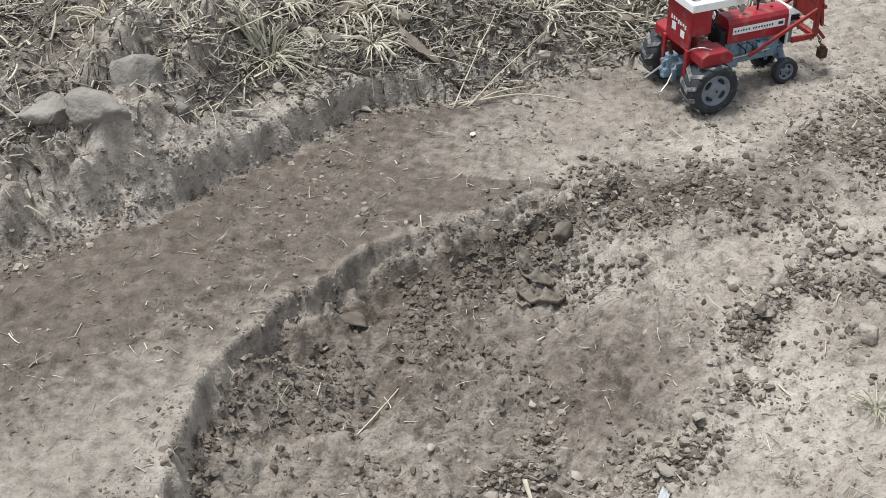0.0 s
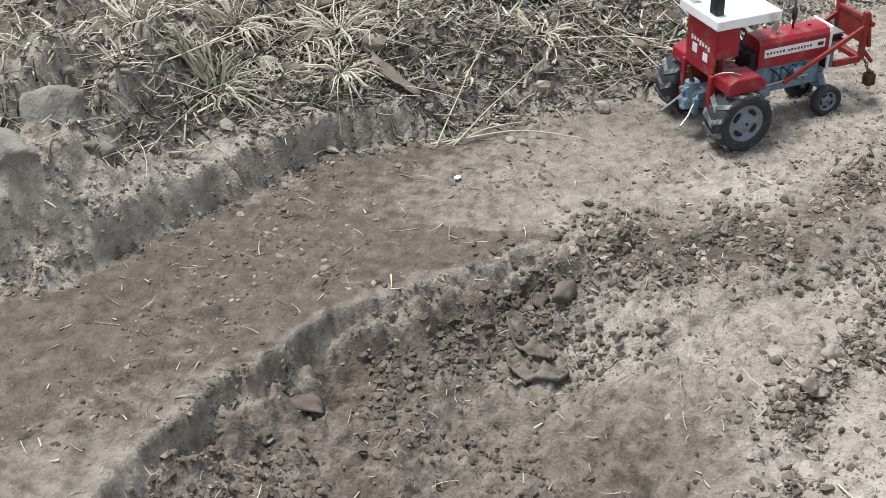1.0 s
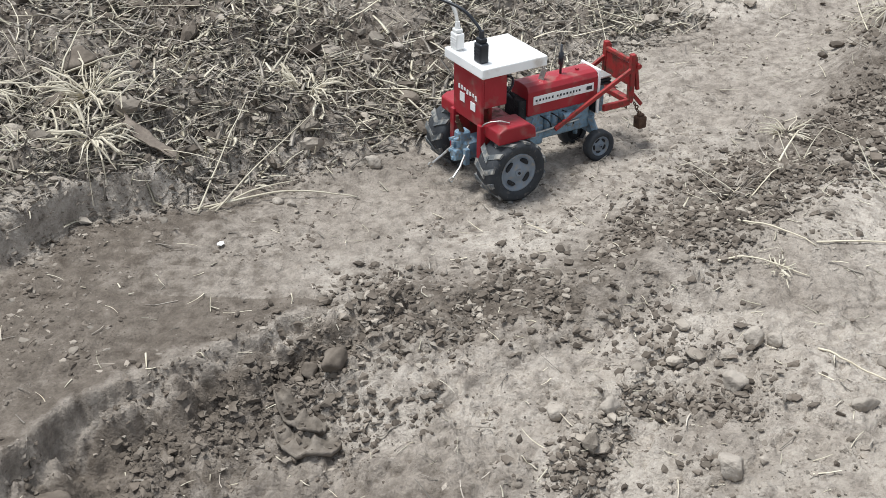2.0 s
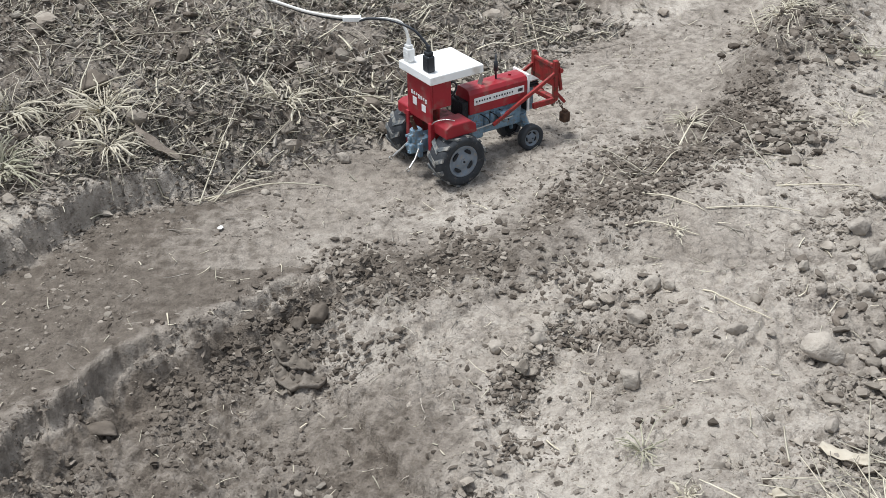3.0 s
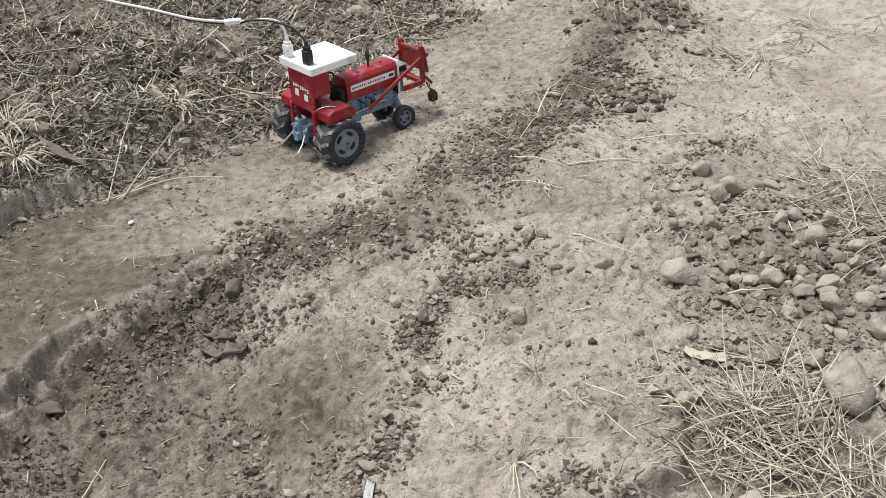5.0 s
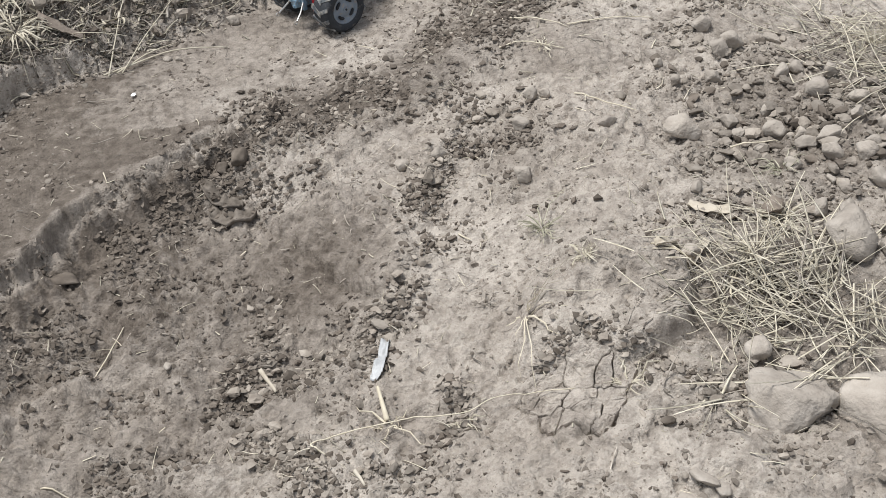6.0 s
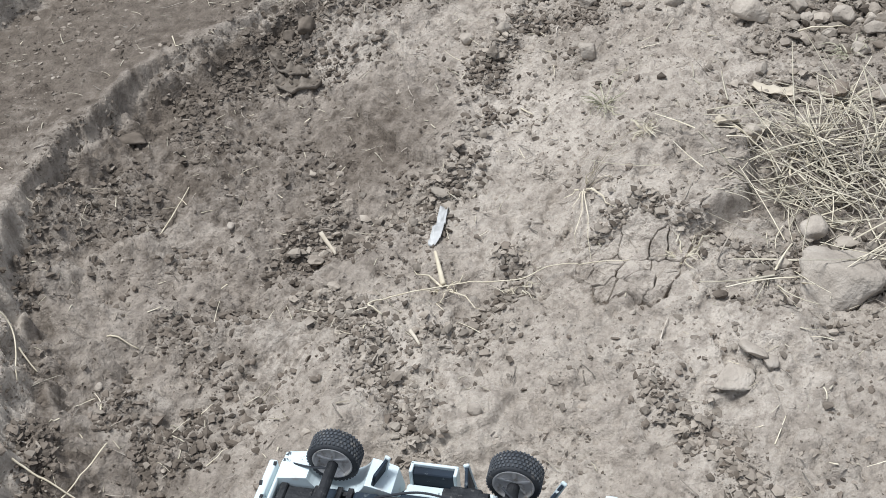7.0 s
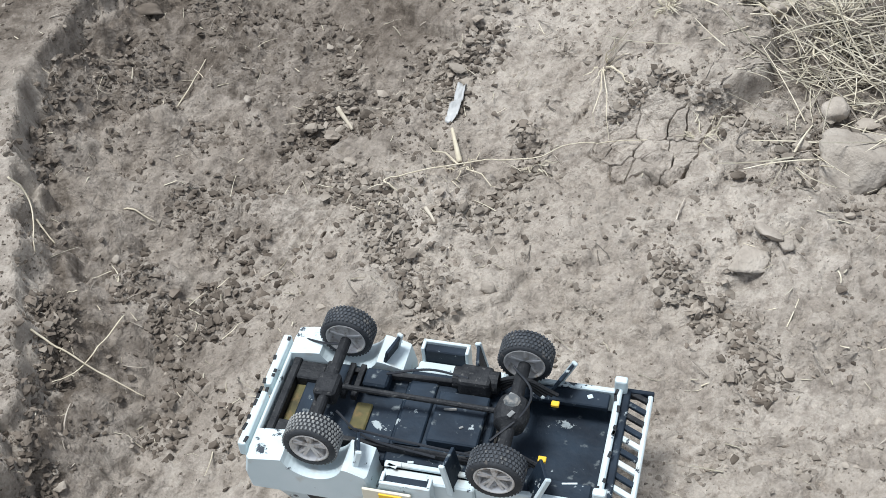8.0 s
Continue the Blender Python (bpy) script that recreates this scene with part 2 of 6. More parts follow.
    back = -f + 0.015 * NB.fbm(x, y, 13, 3) + 0.006 * NA.fbm(x, y, 48, 3)
    cut = np.interp(x, [-0.9, -0.35, -0.2, 0.1, 0.5], [0.034, 0.036, 0.012, 0.006, 0.0])
    slope = np.interp(x, [-0.8, -0.2, 0.3, 0.8], [0.36, 0.30, 0.16, 0.08])
    b = np.maximum(back, 0)
    soft = np.interp(x, [-0.62, -0.52, -0.36, -0.25], [0.10, 0.020, 0.016, 0.04])
    lift = cut * smooth(0.0, soft, back) + slope * 0.32 * (1 - np.exp(-b / 0.32))
    lump = smooth(0.01, 0.08, back)
    z = z + lift + lump * (0.016 * NA.fbm(x, y, 11, 4) + 0.007 * np.abs(NC.fbm(x, y, 40, 4, 0.6)) + 0.0022 * ragged)
    # lumps of hardened earth at the cut end of the bank
    lumps = smooth(-0.46, -0.56, x) * smooth(0.0, 0.05, back) * smooth(0.32, 0.1, back)
    z = z + lumps * (0.008 + 0.055 * np.abs(NB.fbm(x, y, 8, 2)) + 0.022 * np.abs(NA.fbm(x, y, 22, 3)) - 0.012 * smooth(0.04, 0.0, np.abs(NC.fbm(x, y, 10, 2))))
    # verge beyond the track
    v, _ = along(VERGE, x, y)
    vv = smooth(-0.01, 0.07, v + 0.02 * NB.fbm(x, y, 20, 3)) * smooth(1.22, 1.36, y - 0.25 * (x - 0.1))
    z = z + vv * (0.016 + 0.008 * NA.fbm(x, y, 13, 4))
    # grassy heap at the far end of the verge
    heap, _ = along([(0.50, 1.78), (0.56, 1.92), (0.66, 2.10), (0.95, 2.7)], x, y)
    swell = np.exp(-((heap / 0.075) ** 2))
    z = z + swell * (0.050 + 0.014 * NA.fbm(x, y, 17, 4) + 0.006 * np.abs(NC.fbm(x, y, 60, 3)))
    # shallow wheel ruts along the track
    on = smooth(-0.02, 0.05, -back) * smooth(0.02, -0.03, d * (y < 1.3)) * (1 - vv)
    z = z - 0.004 * on * (np.exp(-(((-back - 0.07) / 0.018) ** 2)) + np.exp(-(((-back - 0.19) / 0.018) ** 2)))
    # darker tone on the hollow's floor and towards the bank's foot
    damp_shade = inside * smooth(0.009, 0.028, d) * (1 - rise) * smooth(-0.5, 0.15, y) * (0.42 + 0.36 * NA.fbm(x, y, 5, 3)) + 0.95 * smooth(-0.30, -0.05, back) * smooth(0.012, -0.025, back) * smooth(-0.10, -0.40, x) + 0.3 * smooth(0.03, -0.03, back) * smooth(-0.08, 0.0, back)
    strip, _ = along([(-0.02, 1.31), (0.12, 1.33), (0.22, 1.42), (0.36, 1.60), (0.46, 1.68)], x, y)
    # also painted shade: soil under the straw heap, between rubble clods, below bank straw
    damp_shade = damp_shade + 0.65 * np.exp(-((strip / 0.052) ** 2)) + 0.95 * np.exp(-(((x - 0.41) / 0.085) ** 2 + ((y - 0.79) / 0.085) ** 2)) + 0.75 * np.exp(-(((x - 0.53) / 0.12) ** 2 + ((y - 1.10) / 0.16) ** 2)) + 0.35 * np.exp(-(((x - 0.22) / 0.035) ** 2 + ((y - 1.11) / 0.10) ** 2)) + 0.55 * on * (0.75 + 0.7 * NB.fbm(x, y, 4, 3)) + 0.25 * on * smooth(-0.15, -0.40, x) + 0.25 * np.exp(-(((x - 0.36) / 0.14) ** 2 + ((y - 0.47) / 0.15) ** 2)) + 0.35 * np.exp(-(((x - 0.05) / 0.035) ** 2 + ((y - 0.745) / 0.03) ** 2)) + 1.05 * smooth(0.018, 0.08, back) * (1 - 0.9 * lumps) * (0.8 + 0.5 * NB.fbm(x, y, 5, 3))
    # darker band along the ledge's foot, darker far track and verge heap
    damp_shade = damp_shade + 0.6 * inside * smooth(0.007, 0.020, d) * np.exp(-np.maximum(d - 0.02, 0) / 0.05) * (1 - rise) + 0.55 * on * smooth(-0.36, -0.12, x) * smooth(0.62, 0.42, x) + 0.5 * swell
    return z, np.clip(damp_shade, 0, 1)


def spread(lo, hi, step, reach, grow=1.22):
    """Grid lines that lie close together from lo to hi and ever wider out to reach."""
    mid = list(np.arange(lo, hi + step / 2, step))
    s, out = step, [mid[-1]]
    while out[-1] < reach:
        s *= grow
        out.append(out[-1] + s)
    s, inn = step, [mid[0]]
    while inn[-1] > -reach:
        s *= grow
        inn.append(inn[-1] - s)
    return np.array(inn[:0:-1] + mid + out[1:])


gx, gy = spread(-0.72, 0.66, 0.0024, 80, 1.12), spread(0.30, 1.95, 0.0025, 80, 1.12)
X, Y = np.meshgrid(gx, gy)
Z, damp_shade = terrain(X, Y)


def levels(x, y):
    """Heights of the ground sheet at arrays of places."""
    i = np.clip(np.searchsorted(gx, x) - 1, 0, len(gx) - 2)
    j = np.clip(np.searchsorted(gy, y) - 1, 0, len(gy) - 2)
    u, v = (x - gx[i]) / (gx[i + 1] - gx[i]), (y - gy[j]) / (gy[j + 1] - gy[j])
    return (Z[j, i] * (1 - u) + Z[j, i + 1] * u) * (1 - v) + (Z[j + 1, i] * (1 - u) + Z[j + 1, i + 1] * u) * v


def height(x, y):
    i = min(max(int(gx.searchsorted(x)) - 1, 0), len(gx) - 2)
    j = min(max(int(gy.searchsorted(y)) - 1, 0), len(gy) - 2)
    u, v = (x - gx[i]) / (gx[i + 1] - gx[i]), (y - gy[j]) / (gy[j + 1] - gy[j])
    return float((Z[j, i] * (1 - u) + Z[j, i + 1] * u) * (1 - v) + (Z[j + 1, i] * (1 - u) + Z[j + 1, i + 1] * u) * v)


def build_ground():
    nx, ny = len(gx), len(gy)
    me = bpy.data.meshes.new("ground")
    co = np.stack([X, Y, Z], -1).reshape(-1, 3)
    i = (np.arange(ny - 1)[:, None] * nx + np.arange(nx - 1)[None]).reshape(-1)
    quads = np.stack([i, i + 1, i + nx + 1, i + nx], -1)
    me.vertices.add(len(co))
    me.vertices.foreach_set("co", co.ravel())
    me.loops.add(quads.size)
    me.loops.foreach_set("vertex_index", quads.ravel())
    me.polygons.add(len(quads))
    me.polygons.foreach_set("loop_start", np.arange(0, quads.size, 4))
    me.polygons.foreach_set("use_smooth", np.ones(len(quads), bool))
    me.update(calc_edges=True)
    a = me.attributes.new("damp_and_shade", "FLOAT", "POINT")
    a.data.foreach_set("value", damp_shade.ravel().astype(np.float32))
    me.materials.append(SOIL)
    return tagged(new("ground", me), "dry crumbly grey-brown soil with a track, hollow and bank", "ground", kind="structure")


build_ground()


# ---------------------------------------------------------------- builders
def part(name, bm, mat, parent=None, label="", smooth_faces=False):
    """Links a bmesh as one mesh object, under parent if there is one."""
    me = bpy.data.meshes.new(name)
    bmesh.ops.recalc_face_normals(bm, faces=bm.faces)
    bm.to_mesh(me)
    bm.free()
    me.materials.append(mat)
    if smooth_faces:
        me.polygons.foreach_set("use_smooth", np.ones(len(me.polygons), bool))
    ob = new(name, me)
    if parent:
        ob.parent = parent
    if label:
        ob["label"] = label
    return ob


def root(name, m, label, category, group=""):
    ob = new(name)
    ob.empty_display_size = 0.02
    ob.matrix_world = m
    return tagged(ob, label, category, group)


def block(x0, x1, y0, y1, z0, z1, bevel=0.0, m=None, bm=None, seg=1):
    bm = bm or bmesh.new()
    mat = Matrix.Translation(((x0 + x1) / 2, (y0 + y1) / 2, (z0 + z1) / 2)) @ Matrix.Diagonal((x1 - x0, y1 - y0, z1 - z0, 1))
    vs = bmesh.ops.create_cube(bm, size=1, matrix=mat)["verts"]
    if bevel:
        es = list({e for v in vs for e in v.link_edges})
        r = bmesh.ops.bevel(bm, geom=es, offset=bevel, segments=seg, affect="EDGES", profile=0.5)
        vs = list({v for f in r["faces"] for v in f.verts} | {v for v in vs if v.is_valid})
    if m:
        done = set()
        stack = [v for v in vs if v.is_valid]
        while stack:
            v = stack.pop()
            if v in done:
                continue
            done.add(v)
            stack += [e.other_vert(v) for e in v.link_edges]
        for v in done:
            v.co = m @ v.co
    return bm


def tube(points, radius, sides=8, bm=None, taper=None, flat=1.0):
    """A round rod swept along points."""
    bm = bm or bmesh.new()
    pts = [Vector(p) for p in points]
    rings, side = [], None
    for k, p in enumerate(pts):
        t = (pts[min(k + 1, len(pts) - 1)] - pts[max(k - 1, 0)]).normalized()
        if side is None:
            side = t.orthogonal().normalized()
        side = (side - t * side.dot(t)).normalized()
        up = t.cross(side)
        r = radius * (taper[k] if taper else 1)
        rings.append([bm.verts.new(p + r * (math.cos(a) * side + flat * math.sin(a) * up)) for a in (2 * math.pi * j / sides for j in range(sides))])
    for a, b in zip(rings, rings[1:]):
        for j in range(sides):
            bm.faces.new((a[j], a[(j + 1) % sides], b[(j + 1) % sides], b[j]))
    bm.faces.new(rings[0][::-1])
    bm.faces.new(rings[-1])
    return bm


def lathe(profile, sides=32, axis="x", centre=(0, 0, 0), bm=None):
    """Turns a profile of (along axis, radius) round the axis. A radius of 0 closes the end."""
    bm = bm or bmesh.new()
    c, rings = Vector(centre), []

    def put(h, r, a):
        u, v = r * math.cos(a), r * math.sin(a)
        return c + Vector({"x": (h, u, v), "y": (u, h, v), "z": (u, v, h)}[axis])

    for h, r in profile:
        rings.append([bm.verts.new(put(h, r, 2 * math.pi * j / sides)) for j in range(sides)] if r > 0 else [bm.verts.new(put(h, 0, 0))])
    for a, b in zip(rings, rings[1:]):
        for j in range(sides):
            q = [a[j % len(a)], a[(j + 1) % len(a)], b[(j + 1) % len(b)], b[j % len(b)]]
            q = list(dict.fromkeys(q))
            if len(q) > 2:
                bm.faces.new(q)
    return bm


def smoothed(points, steps=6):
    """A smooth line through points."""
    p = [Vector(q) for q in points]
    p = [2 * p[0] - p[1]] + p + [2 * p[-1] - p[-2]]
    out = []
    for a, b, c, d in zip(p, p[1:], p[2:], p[3:]):
        for k in range(steps):
            t = k / steps
            out.append(0.5 * (2 * b + (c - a) * t + (2 * a - 5 * b + 4 * c - d) * t * t + (3 * b - a - 3 * c + d) * t ** 3))
    return out + [p[-2]]


# ---------------------------------------------------------------- materials of the toys
RED = material("worn_red_paint", [(0.22, 0.010, 0.016), (0.31, 0.017, 0.026)], 25, 0.42, bump=0.15, dirt=(0.22, 0.11, 0.09), dirt_amount=0.25)
DARK_RED = material("rusty_red_paint", [(0.20, 0.012, 0.012), (0.30, 0.022, 0.020)], 60, 0.5, bump=0.25, dirt=(0.10, 0.045, 0.03), dirt_amount=0.5)
FOAM = material("white_board", [(0.74, 0.73, 0.70), (0.82, 0.81, 0.79)], 18, 0.6, bump=0.1, dirt=(0.55, 0.50, 0.44), dirt_amount=0.12)
PLUG_WHITE = material("white_plastic", [(0.70, 0.69, 0.66), (0.76, 0.75, 0.73)], 60, 0.4, bump=0.0)
PLUG_BLACK = material("black_plastic", [(0.012, 0.014, 0.018), (0.025, 0.027, 0.032)], 60, 0.4, bump=0.05)
BLUE_GREY = material("blue_grey_paint", [(0.10, 0.165, 0.225), (0.21, 0.31, 0.39)], 90, 0.5, bump=0.4, dirt=(0.20, 0.18, 0.15), dirt_amount=0.4)
RUBBER = material("dusty_black_rubber", [(0.018, 0.020, 0.024), (0.035, 0.038, 0.042)], 70, 0.75, bump=0.3, dirt=(0.14, 0.125, 0.11), dirt_amount=0.05)
MUDDY = material("mud_caked_rubber", [(0.060, 0.068, 0.074), (0.125, 0.130, 0.130)], 60, 0.9, bump=0.6, dirt=(0.24, 0.225, 0.20), dirt_amount=0.60)
RIM_GREY = material("grey_painted_rim", [(0.13, 0.155, 0.19), (0.20, 0.23, 0.26)], 70, 0.5, bump=0.1, dirt=(0.26, 0.23, 0.2), dirt_amount=0.3)
STEEL = material("dull_steel", [(0.35, 0.34, 0.32), (0.5, 0.49, 0.46)], 80, 0.4, 0.8, bump=0.1, dirt=(0.25, 0.2, 0.16), dirt_amount=0.3)
RUST = material("rusty_iron", [(0.05, 0.028, 0.017), (0.12, 0.068, 0.042)], 150, 0.85, 0.3, bump=0.5)
DECAL = material("white_decal", [(0.68, 0.67, 0.65), (0.75, 0.74, 0.72)], 60, 0.5, bump=0.0, dirt=(0.45, 0.38, 0.34), dirt_amount=0.15)
INK = material("dark_print", [(0.02, 0.02, 0.025), (0.04, 0.04, 0.045)], 60, 0.6, bump=0.0)
CABLE_WHITE = material("grimy_white_cable", [(0.62, 0.60, 0.55), (0.72, 0.70, 0.66)], 60, 0.5, bump=0.0, dirt=(0.4, 0.35, 0.28), dirt_amount=0.25)
TRUCK_WHITE = material("pale_white_paint", [(0.46, 0.545, 0.565), (0.57, 0.635, 0.65)], 22, 0.4, bump=0.1, dirt=(0.42, 0.39, 0.34), dirt_amount=0.14)
def chipped(m, scale, share, colour, seed=0.0):
    """Ragged chips of another colour in a paint."""
    n, l = m.node_tree.nodes, m.node_tree.links
    b = n["Principled BSDF"]
    src = b.inputs["Base Color"].links[0].from_socket
    co = n.new("ShaderNodeTexCoord")
    t = n.new("ShaderNodeTexNoise")
    t.noise_dimensions = "4D"
    t.inputs["W"].default_value = seed
    t.inputs["Scale"].default_value, t.inputs["Detail"].default_value, t.inputs["Roughness"].default_value = scale, 9, 0.68
    l.new(co.outputs["Object"], t.inputs["Vector"])
    r = n.new("ShaderNodeMapRange")
    r.inputs["From Min"].default_value, r.inputs["From Max"].default_value = 0.72 - share, 0.735 - share
    l.new(t.outputs["Fac"], r.inputs["Value"])
    x = n.new("ShaderNodeMix")
    x.data_type = "RGBA"
    l.new(r.outputs["Result"], x.inputs["Factor"])
    l.new(src, x.inputs["A"])
    x.inputs["B"].default_value = (*colour, 1)
    l.new(x.outputs["Result"], b.inputs["Base Color"])
    return m


chipped(TRUCK_WHITE, 48, 0.125, (0.030, 0.038, 0.048))
NAVY = material("chipped_black_paint", [(0.006, 0.011, 0.019), (0.016, 0.027, 0.042)], 45, 0.6, bump=0.25, dirt=(0.28, 0.31, 0.31), dirt_amount=-0.04, spec=0.25)
chipped(NAVY, 60, 0.105, (0.34, 0.38, 0.39), 3.0)
SOOT = material("dusty_black_metal", [(0.008, 0.009, 0.011), (0.025, 0.026, 0.028)], 110, 0.6, bump=0.4, dirt=(0.15, 0.145, 0.135), dirt_amount=-0.02, spec=0.25)
STUD = material("dusty_studded_rubber", [(0.035, 0.040, 0.047), (0.085, 0.092, 0.10)], 60, 0.85, bump=0.4, dirt=(0.20, 0.185, 0.16), dirt_amount=0.15)
CAKED_STUD = material("mud_caked_studs", [(0.12, 0.125, 0.125), (0.30, 0.30, 0.29)], 40, 0.9, bump=0.5, dirt=(0.40, 0.38, 0.34), dirt_amount=0.2)
OLIVE = material("stained_olive_inside", [(0.035, 0.03, 0.012), (0.12, 0.105, 0.035)], 50, 0.7, bump=0.2, dirt=(0.16, 0.11, 0.05), dirt_amount=0.4)
ALLOY = material("scuffed_silver_rim", [(0.48, 0.47, 0.46), (0.60, 0.59, 0.58)], 80, 0.4, 0.35, bump=0.1, dirt=(0.30, 0.27, 0.23), dirt_amount=0.35)
CREAM = material("yellowed_white_plate", [(0.62, 0.58, 0.46), (0.72, 0.68, 0.56)], 30, 0.5, bump=0.05)
YELLOW = material("yellow_tape", [(0.68, 0.42, 0.02), (0.78, 0.50, 0.04)], 60, 0.5, bump=0.05)
FOIL = material("crumpled_foil", [(0.34, 0.34, 0.33), (0.50, 0.50, 0.49)], 70, 0.5, 0.15, bump=0.6, bump_scale=160)


def merge(*made):
    """Joins bmeshes into one."""
    out = made[0]
    for other in made[1:]:
        me = bpy.data.meshes.new("tmp")
        other.to_mesh(me)
        out.from_mesh(me)
        bpy.data.meshes.remove(me)
        other.free()
    return out


def moved(bm, m):
    bmesh.ops.transform(bm, matrix=m, verts=bm.verts)
    return bm


def bar(a, b, w, h, bevel=0.0004):
    """A square bar from a to b, w wide and h high."""
    a, b = Vector(a), Vector(b)
    d = b - a
    m = Matrix.Translation((a + b) / 2) @ d.to_track_quat("Y", "Z").to_matrix().to_4x4()
    return moved(block(-w / 2, w / 2, -d.length / 2, d.length / 2, -h / 2, h / 2, bevel), m)


def prism(outline, x0, x1, bevel=0.0):
    """Extrudes an outline of (y, z) from x0 to x1."""
    bm = bmesh.new()
    a = [bm.verts.new((x0, y, z)) for y, z in outline]
    b = [bm.verts.new((x1, y, z)) for y, z in outline]
    bm.faces.new(a[::-1])
    bm.faces.new(b)
    for k in range(len(a)):
        bm.faces.new((a[k], a[(k + 1) % len(a)], b[(k + 1) % len(a)], b[k]))
    if bevel:
        bmesh.ops.bevel(bm, geom=list(bm.edges), offset=bevel, segments=2, affect="EDGES", profile=0.5)
    return bm


def ring(centre, radius, thick, axis, sides=20, section=6):
    """A round hoop."""
    c, n = Vector(centre), Vector(axis).normalized()
    u = n.orthogonal().normalized()
    v = n.cross(u)
    bm = bmesh.new()
    loops = []
    for k in range(sides):
        a = 2 * math.pi * k / sides
        d = math.cos(a) * u + math.sin(a) * v
        loops.append([bm.verts.new(c + (radius + thick * math.cos(s)) * d + thick * math.sin(s) * n) for s in (2 * math.pi * j / section for j in range(section))])
    for k in range(sides):
        p, q = loops[k], loops[(k + 1) % sides]
        for j in range(section):
            bm.faces.new((p[j], p[(j + 1) % section], q[(j + 1) % section], q[j]))
    return bm


# ---------------------------------------------------------------- toy tractor
def tractor_wheel(parent, side, y, level, radius, x_in, x_out, rim_r, lugs, holes):
    """tyre (> lugs) and rim (> hub, holes) of one wheel."""
    w = x_out - x_in
    c = (0, y, level)
    s = side
    prof = [(x_in, rim_r * 0.92), (x_in, radius * 0.86), (x_in + w * 0.10, radius * 0.955), (x_in + w * 0.5, radius * 0.972), (x_out - w * 0.12, radius * 0.965),
            (x_out - w * 0.02, radius * 0.90), (x_out, radius * 0.82), (x_out - 0.0008, rim_r * 1.05), (x_out - 0.003, rim_r * 0.97)]
    wheel = part("wheel", lathe([(s * h, r) for h, r in prof], 40, "x", c), RUBBER, parent, "black rubber wheel caked with mud", True)
    if lugs:
        bm = bmesh.new()
        for k in range(lugs):
            for half in (0, 1):
                a0 = 2 * math.pi * (k + 0.5 * half) / lugs
                x0, x1 = (x_in + 0.001, x_in + w * 0.56) if half else (x_in + w * 0.44, x_out - 0.0008)
                da = 0.30 if half else -0.30
                quad = []
                for (xx, aa) in ((x0, a0), (x1, a0 + da)):
                    for off in (-0.095, 0.095):
                        for rr in (radius * 0.93, radius * (1.0 + 0.015 * half)):
                            quad.append(bm.verts.new((s * xx, y + rr * math.cos(aa + off), level + rr * math.sin(aa + off))))
                v = quad
                for f in ((0, 1, 3, 2), (4, 6, 7, 5), (0, 4, 5, 1), (2, 3, 7, 6), (1, 5, 7, 3), (0, 2, 6, 4)):
                    bm.faces.new([v[i] for i in f])
        part("tread", bm, MUDDY, wheel, "mud-caked tread lugs")
    rx = x_out - 0.0045
    rim = part("rim", lathe([(s * (rx - 0.004), rim_r * 0.98), (s * (x_out - 0.002), rim_r * 0.99), (s * (x_out - 0.002), rim_r * 0.90), (s * rx, rim_r * 0.84),
                             (s * (rx + 0.0006), rim_r * 0.42), (s * (rx + 0.002), rim_r * 0.34), (s * (rx + 0.002), 0)], 36, "x", c), RIM_GREY, wheel, "grey painted rim", True)
    part("hub", lathe([(s * (rx + 0.002), rim_r * 0.2), (s * (rx + 0.0035), rim_r * 0.18), (s * (rx + 0.0035), 0)], 16, "x", c), RIM_GREY, wheel)
    part("axle_nut", lathe([(s * (rx + 0.0035), rim_r * 0.08), (s * (rx + 0.0046), rim_r * 0.07), (s * (rx + 0.0046), 0)], 6, "x", c), SOOT, wheel)
    for k in range(holes):
        a = 2 * math.pi * (k + 0.5) / holes + 0.15
        pts = []
        for t in np.linspace(-0.42, 0.42, 7):
            pts.append((s * (rx + 0.0004), y + rim_r * 0.64 * math.cos(a + t), level + rim_r * 0.64 * math.sin(a + t)))
        part("rim_slot", tube(pts, rim_r * 0.115, 8, taper=[0.45, 0.85, 1, 1, 1, 0.85, 0.45]), SOOT, wheel, "dark slot in the rim")
    part("back_disc", lathe([(s * (x_in + 0.002), rim_r), (s * (x_in + 0.002), 0)], 24, "x", c), SOOT, wheel)
    return wheel


